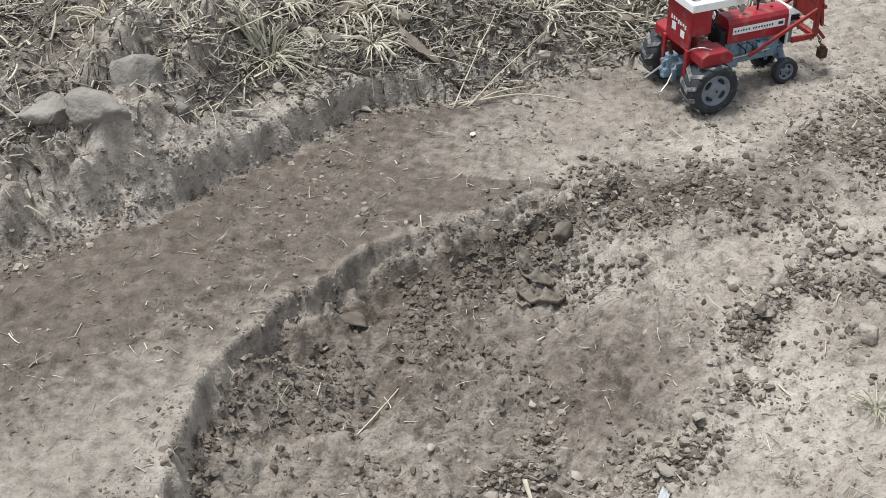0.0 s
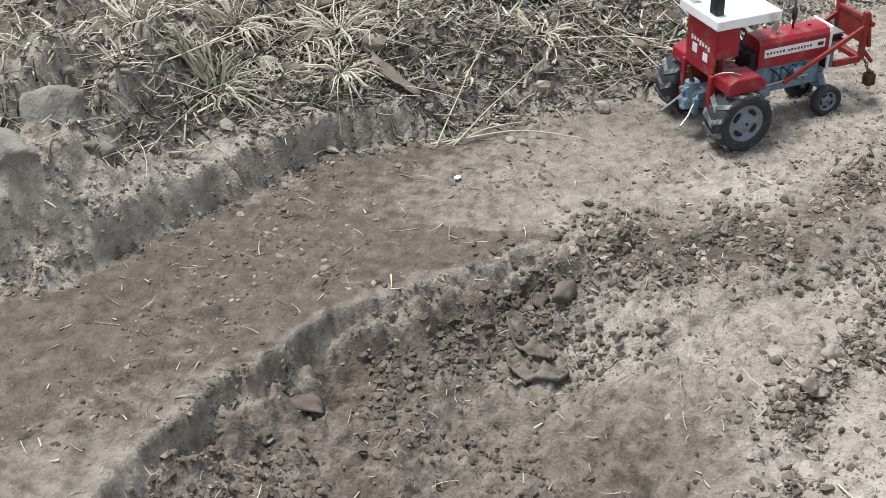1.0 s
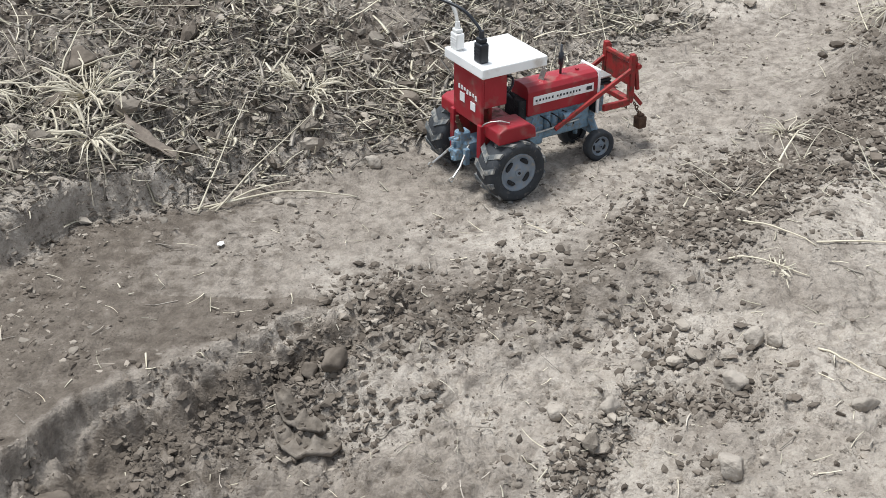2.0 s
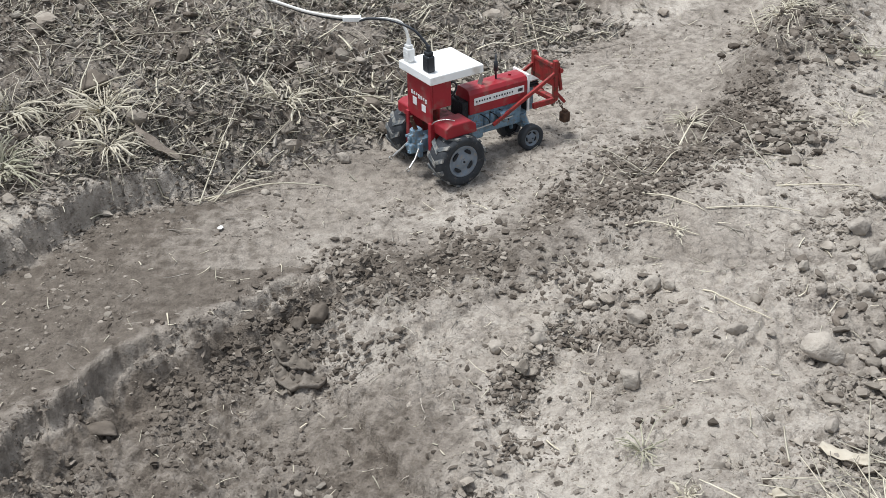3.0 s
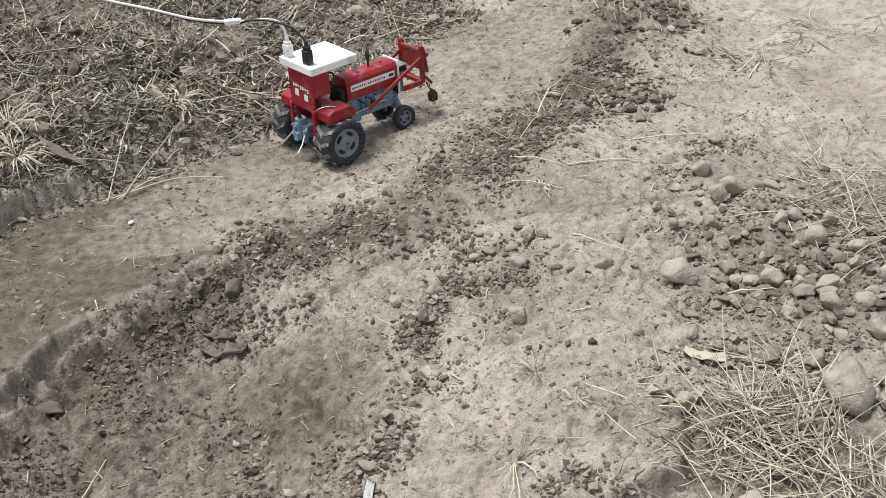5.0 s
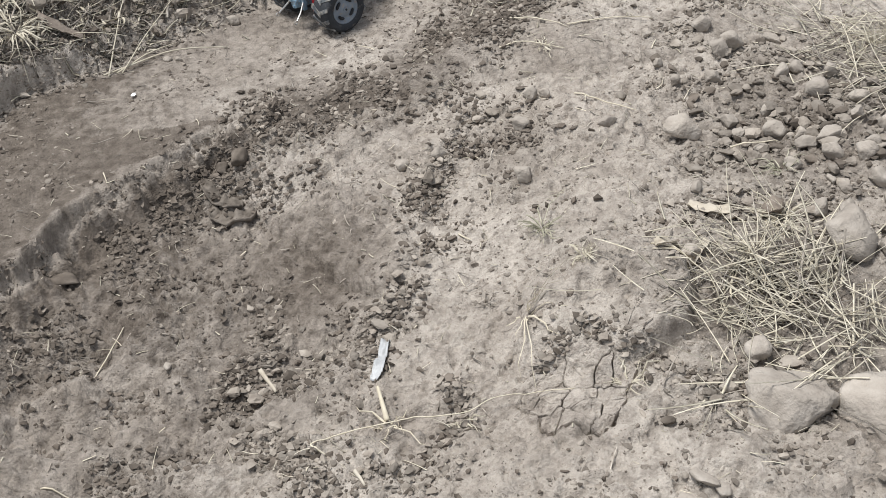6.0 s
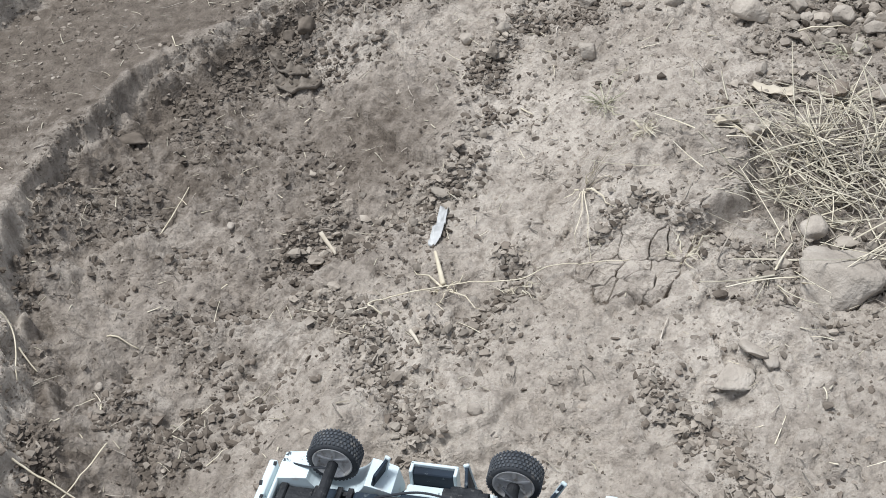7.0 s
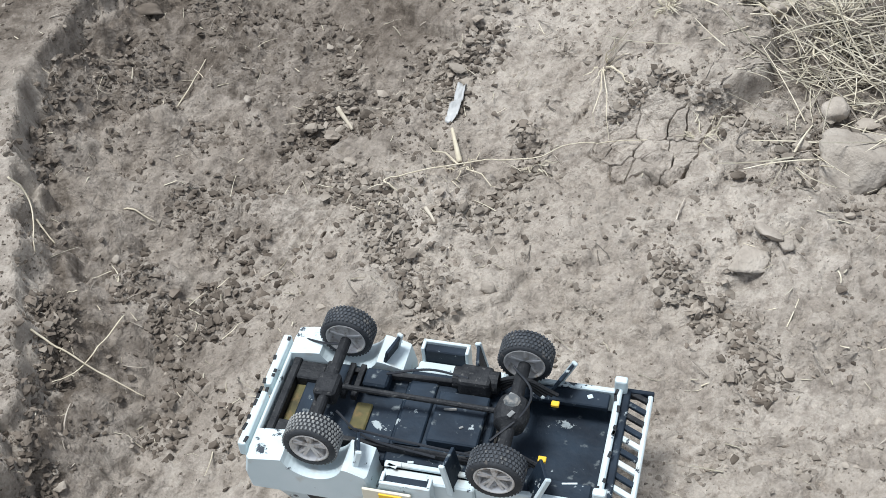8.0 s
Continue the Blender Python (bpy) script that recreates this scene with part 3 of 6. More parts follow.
def build_tractor(m):
    tr = root("toy_tractor", m, "red toy tractor with white roof and muddy wheels on track", "toy tractor")
    # roof
    roof = part("roof", block(-0.036, 0.036, -0.029, 0.047, 0.128, 0.1386, 0.0012, seg=2), FOAM, tr, "white board roof with scuffed corners")
    part("socket", block(-0.031, -0.017, -0.0265, -0.0155, 0.1386, 0.1394, 0.0003), PLUG_WHITE, roof)
    part("socket", block(0.010, 0.026, -0.026, -0.013, 0.1386, 0.1392, 0.0003), PLUG_WHITE, roof)
    for k in range(5):
        part("bristle", tube([(0.030 - 0.004 * k, 0.046, 0.129), (0.0305 - 0.004 * k, 0.0485, 0.121)], 0.0005, 5), STEEL, roof, "grey wire end under the roof edge")
    # cab
    cab = part("cab", merge(block(-0.0265, 0.0265, -0.0235, -0.0205, 0.072, 0.128, 0.0006),
                            block(0.0235, 0.0265, -0.0205, 0.006, 0.092, 0.128, 0.0006), block(-0.0265, -0.0235, -0.0205, 0.006, 0.092, 0.128, 0.0006)), RED, tr, "worn red cab back panel")
    for s in (-1, 1):
        part("cab_leg", block(s * 0.0255 - 0.0035, s * 0.0255 + 0.0035, -0.026, -0.0195, 0.028, 0.0755, 0.0006), RED, cab)
    for x0, x1, z0, z1 in ((-0.0135, -0.0045, 0.0885, 0.0985), (0.0065, 0.0155, 0.0855, 0.0945)):
        part("paint_patch", block(x0, x1, -0.0242, -0.0236, z0, z1, 0.0002), DECAL, cab, "white paint patch")
    for k in range(7):
        x = -0.015 + k * 0.0052
        part("lettering_bar", moved(block(-0.0016, 0.0016, -0.0003, 0.0003, -0.0026 + 0.001 * (k % 3), 0.0024, 0.0001), Matrix.Translation((x, -0.0238, 0.1035 - 0.0005 * k)) @ pose(0, 0, 0, 0, 12 * (k % 2) - 6, 0)), DECAL, cab)
    for s in (-1, 1):
        fender = part("fender", prism([(-0.021, 0.0635), (-0.021, 0.0765), (-0.014, 0.0805), (0.015, 0.0805), (0.0225, 0.0745), (0.0235, 0.0635)], *sorted((s * 0.0275, s * 0.0555)), bevel=0.0016), RED, tr, "glossy red mudguard box")
        part("lip", block(*sorted((s * 0.026, s * 0.0278)), -0.026, 0.024, 0.040, 0.070, 0.0004), DARK_RED, fender)
    part("wire", tube(smoothed([(0.024, -0.0245, 0.070), (0.033, -0.022, 0.080), (0.042, -0.012, 0.0835), (0.048, -0.004, 0.082)]), 0.0007, 6), STEEL, tr, "loose grey wire")
    part("seat", merge(block(-0.014, 0.014, -0.004, 0.022, 0.064, 0.071, 0.002, seg=2), block(-0.014, 0.014, -0.008, -0.002, 0.066, 0.092, 0.002, seg=2)), DARK_RED, tr)
    # dashboard and steering wheel
    part("dashboard", merge(block(-0.013, 0.013, 0.030, 0.040, 0.060, 0.084, 0.0015, seg=2), tube([(0, 0.034, 0.082), (0, 0.021, 0.0985)], 0.0016, 8)), SOOT, tr)
    wheel = part("steering_wheel", ring((0, 0.0205, 0.0995), 0.0110, 0.0014, (0, -0.75, 0.7)), PLUG_BLACK, tr, "black steering wheel", True)
    for k in range(3):
        a = 2 * math.pi * k / 3
        part("spoke", tube([(0, 0.0205, 0.0995), (0.0105 * math.cos(a), 0.0205 + 0.0072 * math.sin(a), 0.0995 + 0.0077 * math.sin(a))], 0.0009, 5), PLUG_BLACK, wheel)
    # hood
    hood = part("hood", prism([(-0.0155, 0.066), (-0.0155, 0.092), (-0.0125, 0.0970), (-0.006, 0.0985), (0.006, 0.0985), (0.0125, 0.0970), (0.0155, 0.092), (0.0155, 0.066)], 0.0395, 0.1275, bevel=0.0006), RED, tr, "faded red engine hood")
    hood.data.transform(Matrix(((0, 1, 0, 0), (1, 0, 0, 0), (0, 0, 1, 0), (0, 0, 0, 1))))
    hood.data.flip_normals()
    for s in (-1, 1):
        decal = part("decal", block(*sorted((s * 0.0156, s * 0.0161)), 0.046, 0.122, 0.0775, 0.0868, 0.0002), DECAL, hood, "white strip with unreadable dark lettering")
        y = 0.0485
        for k, wd in enumerate((0.0034, 0.003, 0.0026, 0.0026, 0.003, 0.003)):
            part("lettering_bar", block(*sorted((s * 0.0161, s * 0.01632)), y, y + wd * 0.70, 0.0810, 0.0831 + 0.0004 * (k % 2)), INK, decal)
            y += wd + 0.0011
        y += 0.0024
        for k, wd in enumerate((0.0026, 0.003, 0.003, 0.003, 0.003, 0.0026, 0.0026, 0.003)):
            part("lettering_bar", block(*sorted((s * 0.0161, s * 0.01632)), y, y + wd * 0.70, 0.0810, 0.0831 + 0.0004 * (k % 2)), INK, decal)
            y += wd + 0.0011
        part("lettering_bar", block(*sorted((s * 0.0161, s * 0.01635)), 0.1125, 0.1195, 0.0802, 0.0842), INK, decal)
    part("front_trim", merge(block(-0.0165, 0.0165, 0.1275, 0.1305, 0.0955, 0.0995, 0.0005), block(0.0135, 0.0165, 0.1275, 0.1305, 0.050, 0.0955, 0.0005),
                             block(-0.0165, -0.0135, 0.1275, 0.1305, 0.050, 0.0955, 0.0005)), FOAM, hood, "white trim round the hood front")
    part("grille", block(-0.0133, 0.0133, 0.1275, 0.1290, 0.050, 0.0953), SOOT, hood)
    part("exhaust", lathe([(0.0985, 0.0013), (0.108, 0.0013), (0.109, 0.0027), (0.121, 0.0027), (0.122, 0.0012), (0.130, 0.0012), (0.130, 0)], 14, "z", (0.001, 0.089, 0)), PLUG_BLACK, hood, "black exhaust stack", True)
    part("lever", moved(block(-0.003, 0.003, -0.0005, 0.0005, 0, 0.014, 0.0002), pose(0.004, 0.062, 0.0975, -18, 8, 20)), STEEL, hood, "pale metal tab standing on the hood")
    part("cap", lathe([(0.0985, 0.002), (0.1002, 0.002), (0.1002, 0)], 12, "z", (0.001, 0.110, 0)), RED, hood)
    # engine and gearbox
    engine = part("engine", merge(block(-0.0115, 0.0115, 0.030, 0.122, 0.034, 0.0655, 0.002), block(-0.014, 0.014, 0.040, 0.062, 0.030, 0.052, 0.002), block(-0.009, 0.009, 0.0, 0.034, 0.032, 0.058, 0.003)), BLUE_GREY, tr, "dusty blue-grey engine block")
    for s in (-1, 1):
        for k in range(4):
            part("cylinder", lathe([(0.044, 0.0038), (0.060, 0.0038), (0.061, 0.0026), (0.061, 0)], 12, "z", (s * 0.0125, 0.066 + 0.0095 * k, 0)), BLUE_GREY, engine)
        part("filter", lathe([(0.083, 0), (0.083, 0.0048), (0.105, 0.0048), (0.105, 0)], 14, "y", (s * 0.0165, 0, 0.056)), BLUE_GREY, engine)
        part("pipe", tube(smoothed([(s * 0.017, 0.034, 0.046), (s * 0.019, 0.060, 0.048), (s * 0.019, 0.102, 0.051)]), 0.0012, 7), STEEL, engine)
        part("footrest", block(*sorted((s * 0.014, s * 0.034)), 0.030, 0.040, 0.050, 0.0535, 0.0008), BLUE_GREY, engine)
        part("footrest_post", tube([(s * 0.022, 0.036, 0.052), (s * 0.0205, 0.044, 0.066)], 0.0012, 6), BLUE_GREY, engine)
        for k in range(3):
            part("hose", tube(smoothed([(s * 0.012, 0.058 + 0.014 * k, 0.062), (s * 0.0195, 0.064 + 0.014 * k, 0.057), (s * 0.0165, 0.070 + 0.014 * k, 0.046)]), 0.0008, 6), SOOT, engine)
    gearbox = part("gearbox", merge(block(-0.009, 0.009, -0.032, 0.004, 0.030, 0.052, 0.003), block(-0.006, 0.006, -0.036, -0.022, 0.048, 0.062, 0.002), lathe([(-0.031, 0.0), (-0.031, 0.008), (0.031, 0.008), (0.031, 0)], 16, "x", (0, 0, 0.0285)),
                                    lathe([(-0.040, 0), (-0.040, 0.006), (-0.030, 0.007), (-0.030, 0)], 12, "y", (0, 0, 0.036))), BLUE_GREY, tr, "dusty blue-grey gearbox between the rear wheels")
    for s in (-1, 1):
        arm = part("lift_arm", tube([(s * 0.008, -0.026, 0.048), (s * 0.017, -0.042, 0.030), (s * 0.020, -0.052, 0.022)], 0.0013, 7), STEEL, gearbox, "thin steel lift arm")
        part("eyelet", ring((s * 0.0205, -0.0545, 0.0205), 0.0023, 0.0008, (1, 0, 0), 12, 5), STEEL, gearbox)
        part("bracket", block(*sorted((s * 0.009, s * 0.014)), -0.034, -0.028, 0.028, 0.046, 0.0008), BLUE_GREY, gearbox)
    for k, (x, z) in enumerate(((-0.005, 0.040), (0.005, 0.041), (0.0, 0.033), (-0.004, 0.053), (0.004, 0.055))):
        part("bolt", lathe([(-0.0415, 0), (-0.0415, 0.0019), (-0.036, 0.0019), (-0.036, 0)], 8, "y", (x, 0, z)), BLUE_GREY, gearbox)
    part("top_link", merge(tube([(0.002, -0.030, 0.060), (0.002, -0.036, 0.074)], 0.0028, 8), tube([(0.002, -0.036, 0.074), (0.002, -0.0365, 0.080)], 0.0018, 8)), RUST, gearbox, "brown metal top link")
    # axles and wheels
    front = part("front_axle", merge(block(-0.021, 0.021, 0.1235, 0.1305, 0.026, 0.033, 0.001), block(-0.006, 0.006, 0.117, 0.134, 0.032, 0.046, 0.001)), BLUE_GREY, tr)
    for s in (-1, 1):
        part("kingpin", merge(bar((s * 0.013, 0.122, 0.047), (s * 0.0185, 0.127, 0.028), 0.005, 0.006), tube([(s * 0.0185, 0.127, 0.034), (s * 0.0185, 0.127, 0.014)], 0.0026, 8), tube([(s * 0.018, 0.127, 0.0158), (s * 0.024, 0.127, 0.0158)], 0.0022, 8)), BLUE_GREY, front)
        tractor_wheel(tr, s, 0.0, 0.0319, 0.0330, 0.0285 if s > 0 else 0.0365, 0.0625 if s > 0 else 0.0705, 0.0205, 12, 4)
        tractor_wheel(tr, s, 0.127, 0.0169, 0.0178, 0.0180, 0.0295, 0.0112, 0, 5)
    # front loader frame
    loader = part("loader_frame", merge(block(-0.0255, -0.0195, 0.1630, 0.1690, 0.058, 0.1115, 0.0006), block(0.0195, 0.0255, 0.1630, 0.1690, 0.058, 0.1115, 0.0006),
                                        block(-0.0195, 0.0195, 0.1640, 0.1680, 0.076, 0.1005, 0.0004), block(-0.0195, 0.0195, 0.1625, 0.1665, 0.102, 0.1065, 0.0006),
                                        block(-0.024, 0.024, 0.1610, 0.1690, 0.056, 0.062, 0.0006)), DARK_RED, tr, "rusty red front loader frame")
    for s in (-1, 1):
        part("arm", merge(bar((s * 0.0205, 0.071, 0.047), (s * 0.0235, 0.1740, 0.099), 0.0035, 0.0045), bar((s * 0.0225, 0.131, 0.058), (s * 0.0225, 0.1650, 0.058), 0.004, 0.007)), DARK_RED, loader, "red diagonal loader arm")
        part("pivot", lathe([(s * 0.0185, 0), (s * 0.0185, 0.003), (s * 0.0275, 0.003), (s * 0.0275, 0)], 10, "x", (0, 0.1720, 0.0975)), DARK_RED, loader)
        part("crosslink", bar((s * 0.0225, 0.1690, 0.108), (s * 0.0225, 0.1750, 0.070), 0.004, 0.004), DARK_RED, loader)
        part("hook", bar((s * 0.0225, 0.1690, 0.066), (s * 0.0235, 0.1810, 0.052), 0.0035, 0.004), DARK_RED, loader)
    for k in range(3):
        part("fin", block(-0.0145, 0.0145, 0.1320, 0.1460, 0.0805 + 0.0036 * k, 0.0825 + 0.0036 * k, 0.0004), STEEL if k == 2 else SOOT, loader, "flat plates before the hood")
    part("plate_stand", block(-0.010, 0.010, 0.1310, 0.1410, 0.048, 0.0803, 0.0006), BLUE_GREY, loader)
    for s, n in ((1, 4), (-1, 2), (0.3, 3)):
        for k in range(n):
            part("chain_link", ring((s * 0.0215 + 0.001 * (k % 2), 0.1740 + 0.0022 * k * (s > 0.5), 0.053 - 0.0042 * k), 0.0024, 0.00065, ((1, 0.2, 0) if k % 2 else (0.2, 1, 0.3)), 10, 5), RUST, loader)
    part("weight", merge(block(0.017, 0.028, 0.1770, 0.1880, 0.024, 0.038, 0.002, seg=2), block(0.019, 0.026, 0.1790, 0.1860, 0.038, 0.0405, 0.001)), RUST, loader, "rusty iron weight on a chain")
    return tr


TRACTOR = pose(0.029, 1.545, 0.0, 0.0, 0.0, -56.5)
TRACTOR.translation.z = 0.5 * (height(0.061, 1.497) + height(0.0, 1.59)) + 0.0008
build_tractor(TRACTOR)


def build_cable(kind, local, colour, label, size, leave, rise):
    """A plug standing on the tractor's roof, and its cable led away over the bank."""
    base = TRACTOR @ Vector(local)
    th = root(kind, Matrix.Translation(base), label, "cable", "charging cables")
    w, d, h = size
    turn = pose(0, 0, 0, 0, 0, -56.5)
    plug = part("plug", moved(merge(block(-w / 2, w / 2, -d / 2, d / 2, 0, h, 0.0016, seg=2), block(-w * 0.36, w * 0.36, -d * 0.4, d * 0.4, h, h * 1.25, 0.0012, seg=2)), turn), colour, th)
    for k in range(3):
        part("grip_rib", moved(block(-w * 0.4, w * 0.4, -d / 2 - 0.0004, -d / 2 + 0.0002, h * (0.35 + 0.15 * k), h * (0.42 + 0.15 * k), 0.0001), turn), colour, plug)
    part("strain_relief", tube([(0, 0, h * 1.2), (0, 0, h * 1.2 + 0.008)], 0.0026, 10, taper=[1.2, 0.85]), colour, th)
    top = h * 1.2 + 0.006
    pts = [(0, 0, top)] + [(a, b, top + c) for a, b, c in leave]
    far = [(-0.90, 0.22), (-1.05, 0.25), (-1.25, 0.27)]
    for k, (a, b) in enumerate(far):
        g = height(base.x + a, base.y + b) - base.z
        pts.append((a, b, g + (0.04, 0.006, 0.003)[k]))
    part("lead", tube(smoothed(pts, 8), 0.0019 if colour is CABLE_WHITE or colour is PLUG_WHITE else 0.0016, 8), CABLE_WHITE if colour is PLUG_WHITE else PLUG_BLACK, th, rise, True)
    return th, base, pts


white, wb, wp = build_cable("white_cable", (-0.024, -0.021, 0.1394), PLUG_WHITE, "white charging cable plugged into the toy tractor's roof", (0.013, 0.0095, 0.017),
                            [(-0.003, 0.002, 0.012), (-0.010, 0.003, 0.022), (-0.028, 0.003, 0.026), (-0.048, 0.003, 0.026), (-0.068, 0.006, 0.026), (-0.12, 0.015, 0.032), (-0.195, 0.03, 0.052), (-0.40, 0.09, 0.09), (-0.7, 0.15, 0.10)], "grimy white cable")
build_cable("black_cable", (0.018, -0.0195, 0.1392), PLUG_BLACK, "black charging cable plugged into the toy tractor's roof", (0.013, 0.0100, 0.020),
                             [(-0.006, 0.004, 0.008), (-0.02, 0.010, 0.020), (-0.045, 0.022, 0.026), (-0.070, 0.032, 0.025), (-0.091, 0.041, 0.0195), (-0.143, 0.050, 0.026), (-0.218, 0.065, 0.047), (-0.42, 0.125, 0.085), (-0.72, 0.185, 0.095)], "thin black cable")
tape_at = wb + Vector(wp[5])
tape = tagged(part("tape", bar(tape_at + Vector((-0.010, -0.001, 0.0003)), tape_at + Vector((0.012, 0.001, -0.0004)), 0.0085, 0.0062, 0.0008), PLUG_WHITE), "white tape binding the two cables together", "tape")
tape.parent = white
tape.matrix_parent_inverse = white.matrix_world.inverted()
del tape["category"]


# ---------------------------------------------------------------- overturned toy truck
def truck_wheel(parent, x, side):
    """tyre > rim > spokes; the outer face looks to side."""
    r, w, rr = 0.0188, 0.017, 0.0150
    shift = 0.004 if side < 0 and x < 0 else 0.0
    x = x + shift
    c = (x, 0, 0.092)
    y0 = side * (0.043 if side > 0 else 0.040 - 0.5 * shift)
    wheel = part("wheel", lathe([(y0, rr), (y0, r * 0.93), (y0 + side * 0.002, r), (y0 + side * (w - 0.002), r), (y0 + side * w, r * 0.92), (y0 + side * w, rr - 0.001)], 40, "y", c), RUBBER, parent, "dusty black toy wheel", True)
    bm = bmesh.new()
    for k in range(40):
        for row in range(5):
            a = 2 * math.pi * (k + 0.5 * (row % 2)) / 40
            m = Matrix.Translation((x, y0 + side * (0.0022 + 0.0031 * row), 0.092)) @ Matrix.Rotation(-a, 4, "Y")
            e = 0.8 if row in (0, 4) else 1.0
            block(-0.0008 * e, 0.0008 * e, -0.0011, 0.0011, r - 0.0006, r + 0.0007, 0, m, bm)
    part("tread", bm, CAKED_STUD if shift else STUD, wheel, "pale mud-caked tread studs" if shift else "studded tread")
    out = y0 + side * (w - 0.0035)
    part("rim", merge(lathe([(y0 + side * 0.0004, rr), (y0 - side * 0.0003, rr - 0.0006), (y0 + side * 0.0004, rr - 0.0014), (y0 + side * 0.004, rr - 0.0020), (y0 + side * 0.0045, 0.0)], 36, "y", c),
                      lathe([(y0 + side * (w - 0.001), rr - 0.0006), (y0 + side * (w + 0.0002), rr - 0.0016), (y0 + side * w, rr - 0.0026), (y0 + side * 0.007, rr - 0.0030), (y0 + side * 0.0065, 0.0)], 36, "y", c)), ALLOY, wheel, "scuffed silver rim", True)
    for k in range(5):
        a = 2 * math.pi * k / 5 + 0.3
        part("spoke", bar((x, y0 + side * 0.0040, 0.092), (x + 0.0128 * math.cos(a), y0 + side * 0.0036, 0.092 + 0.0128 * math.sin(a)), 0.0030, 0.0022, 0.0004), ALLOY, wheel)
        for da in (-0.16, 0.16):
            part("spoke", bar((x, out, 0.092), (x + 0.0122 * math.cos(a + da), out + side * 0.001, 0.092 + 0.0122 * math.sin(a + da)), 0.0026, 0.0024, 0.0004), ALLOY, wheel)
    part("cap", lathe([(out - side * 0.002, 0.003), (out + side * 0.001, 0.003), (out + side * 0.0015, 0)], 12, "y", c), ALLOY, wheel)


def wheel_housing(s):
    """The wing round a front wheel: a solid with a round well that is open to the wheel's side."""
    bm = bmesh.new()
    cx, cz, r = (-0.0625 if s > 0 else -0.0600), 0.0905, 0.0232
    edge = [(-0.1085, 0.046), (-0.1105, 0.062), (-0.1070, 0.0785), (cx - 0.0255, 0.0815)]
    edge += [(cx + r * math.cos(a), cz + r * math.sin(a)) for a in np.linspace(math.pi * 1.12, math.pi * 1.88, 15)]
    edge += [(cx + 0.0255, 0.0815), (-0.0215, 0.0770), (-0.0185, 0.060), (-0.0195, 0.046)]
    rows = [[bm.verts.new((x, s * y, z)) for x, z in edge] for y in (0.0350, 0.0595, 0.0612)]
    mid = Vector((cx, 0, 0.066))
    for v in rows[2]:
        if v.co.z < 0.079 and not math.hypot(v.co.x - cx, v.co.z - cz) < r + 0.001:
            v.co += (mid - Vector((v.co.x, 0, v.co.z))) * 0.04
    n = len(edge)
    for a, b in zip(rows, rows[1:]):
        for k in range(n):
            bm.faces.new((a[k], a[(k + 1) % n], b[(k + 1) % n], b[k]))
    bm.faces.new(rows[0][::-1])
    bm.faces.new(rows[-1])
    bmesh.ops.recalc_face_normals(bm, faces=bm.faces)
    return bm


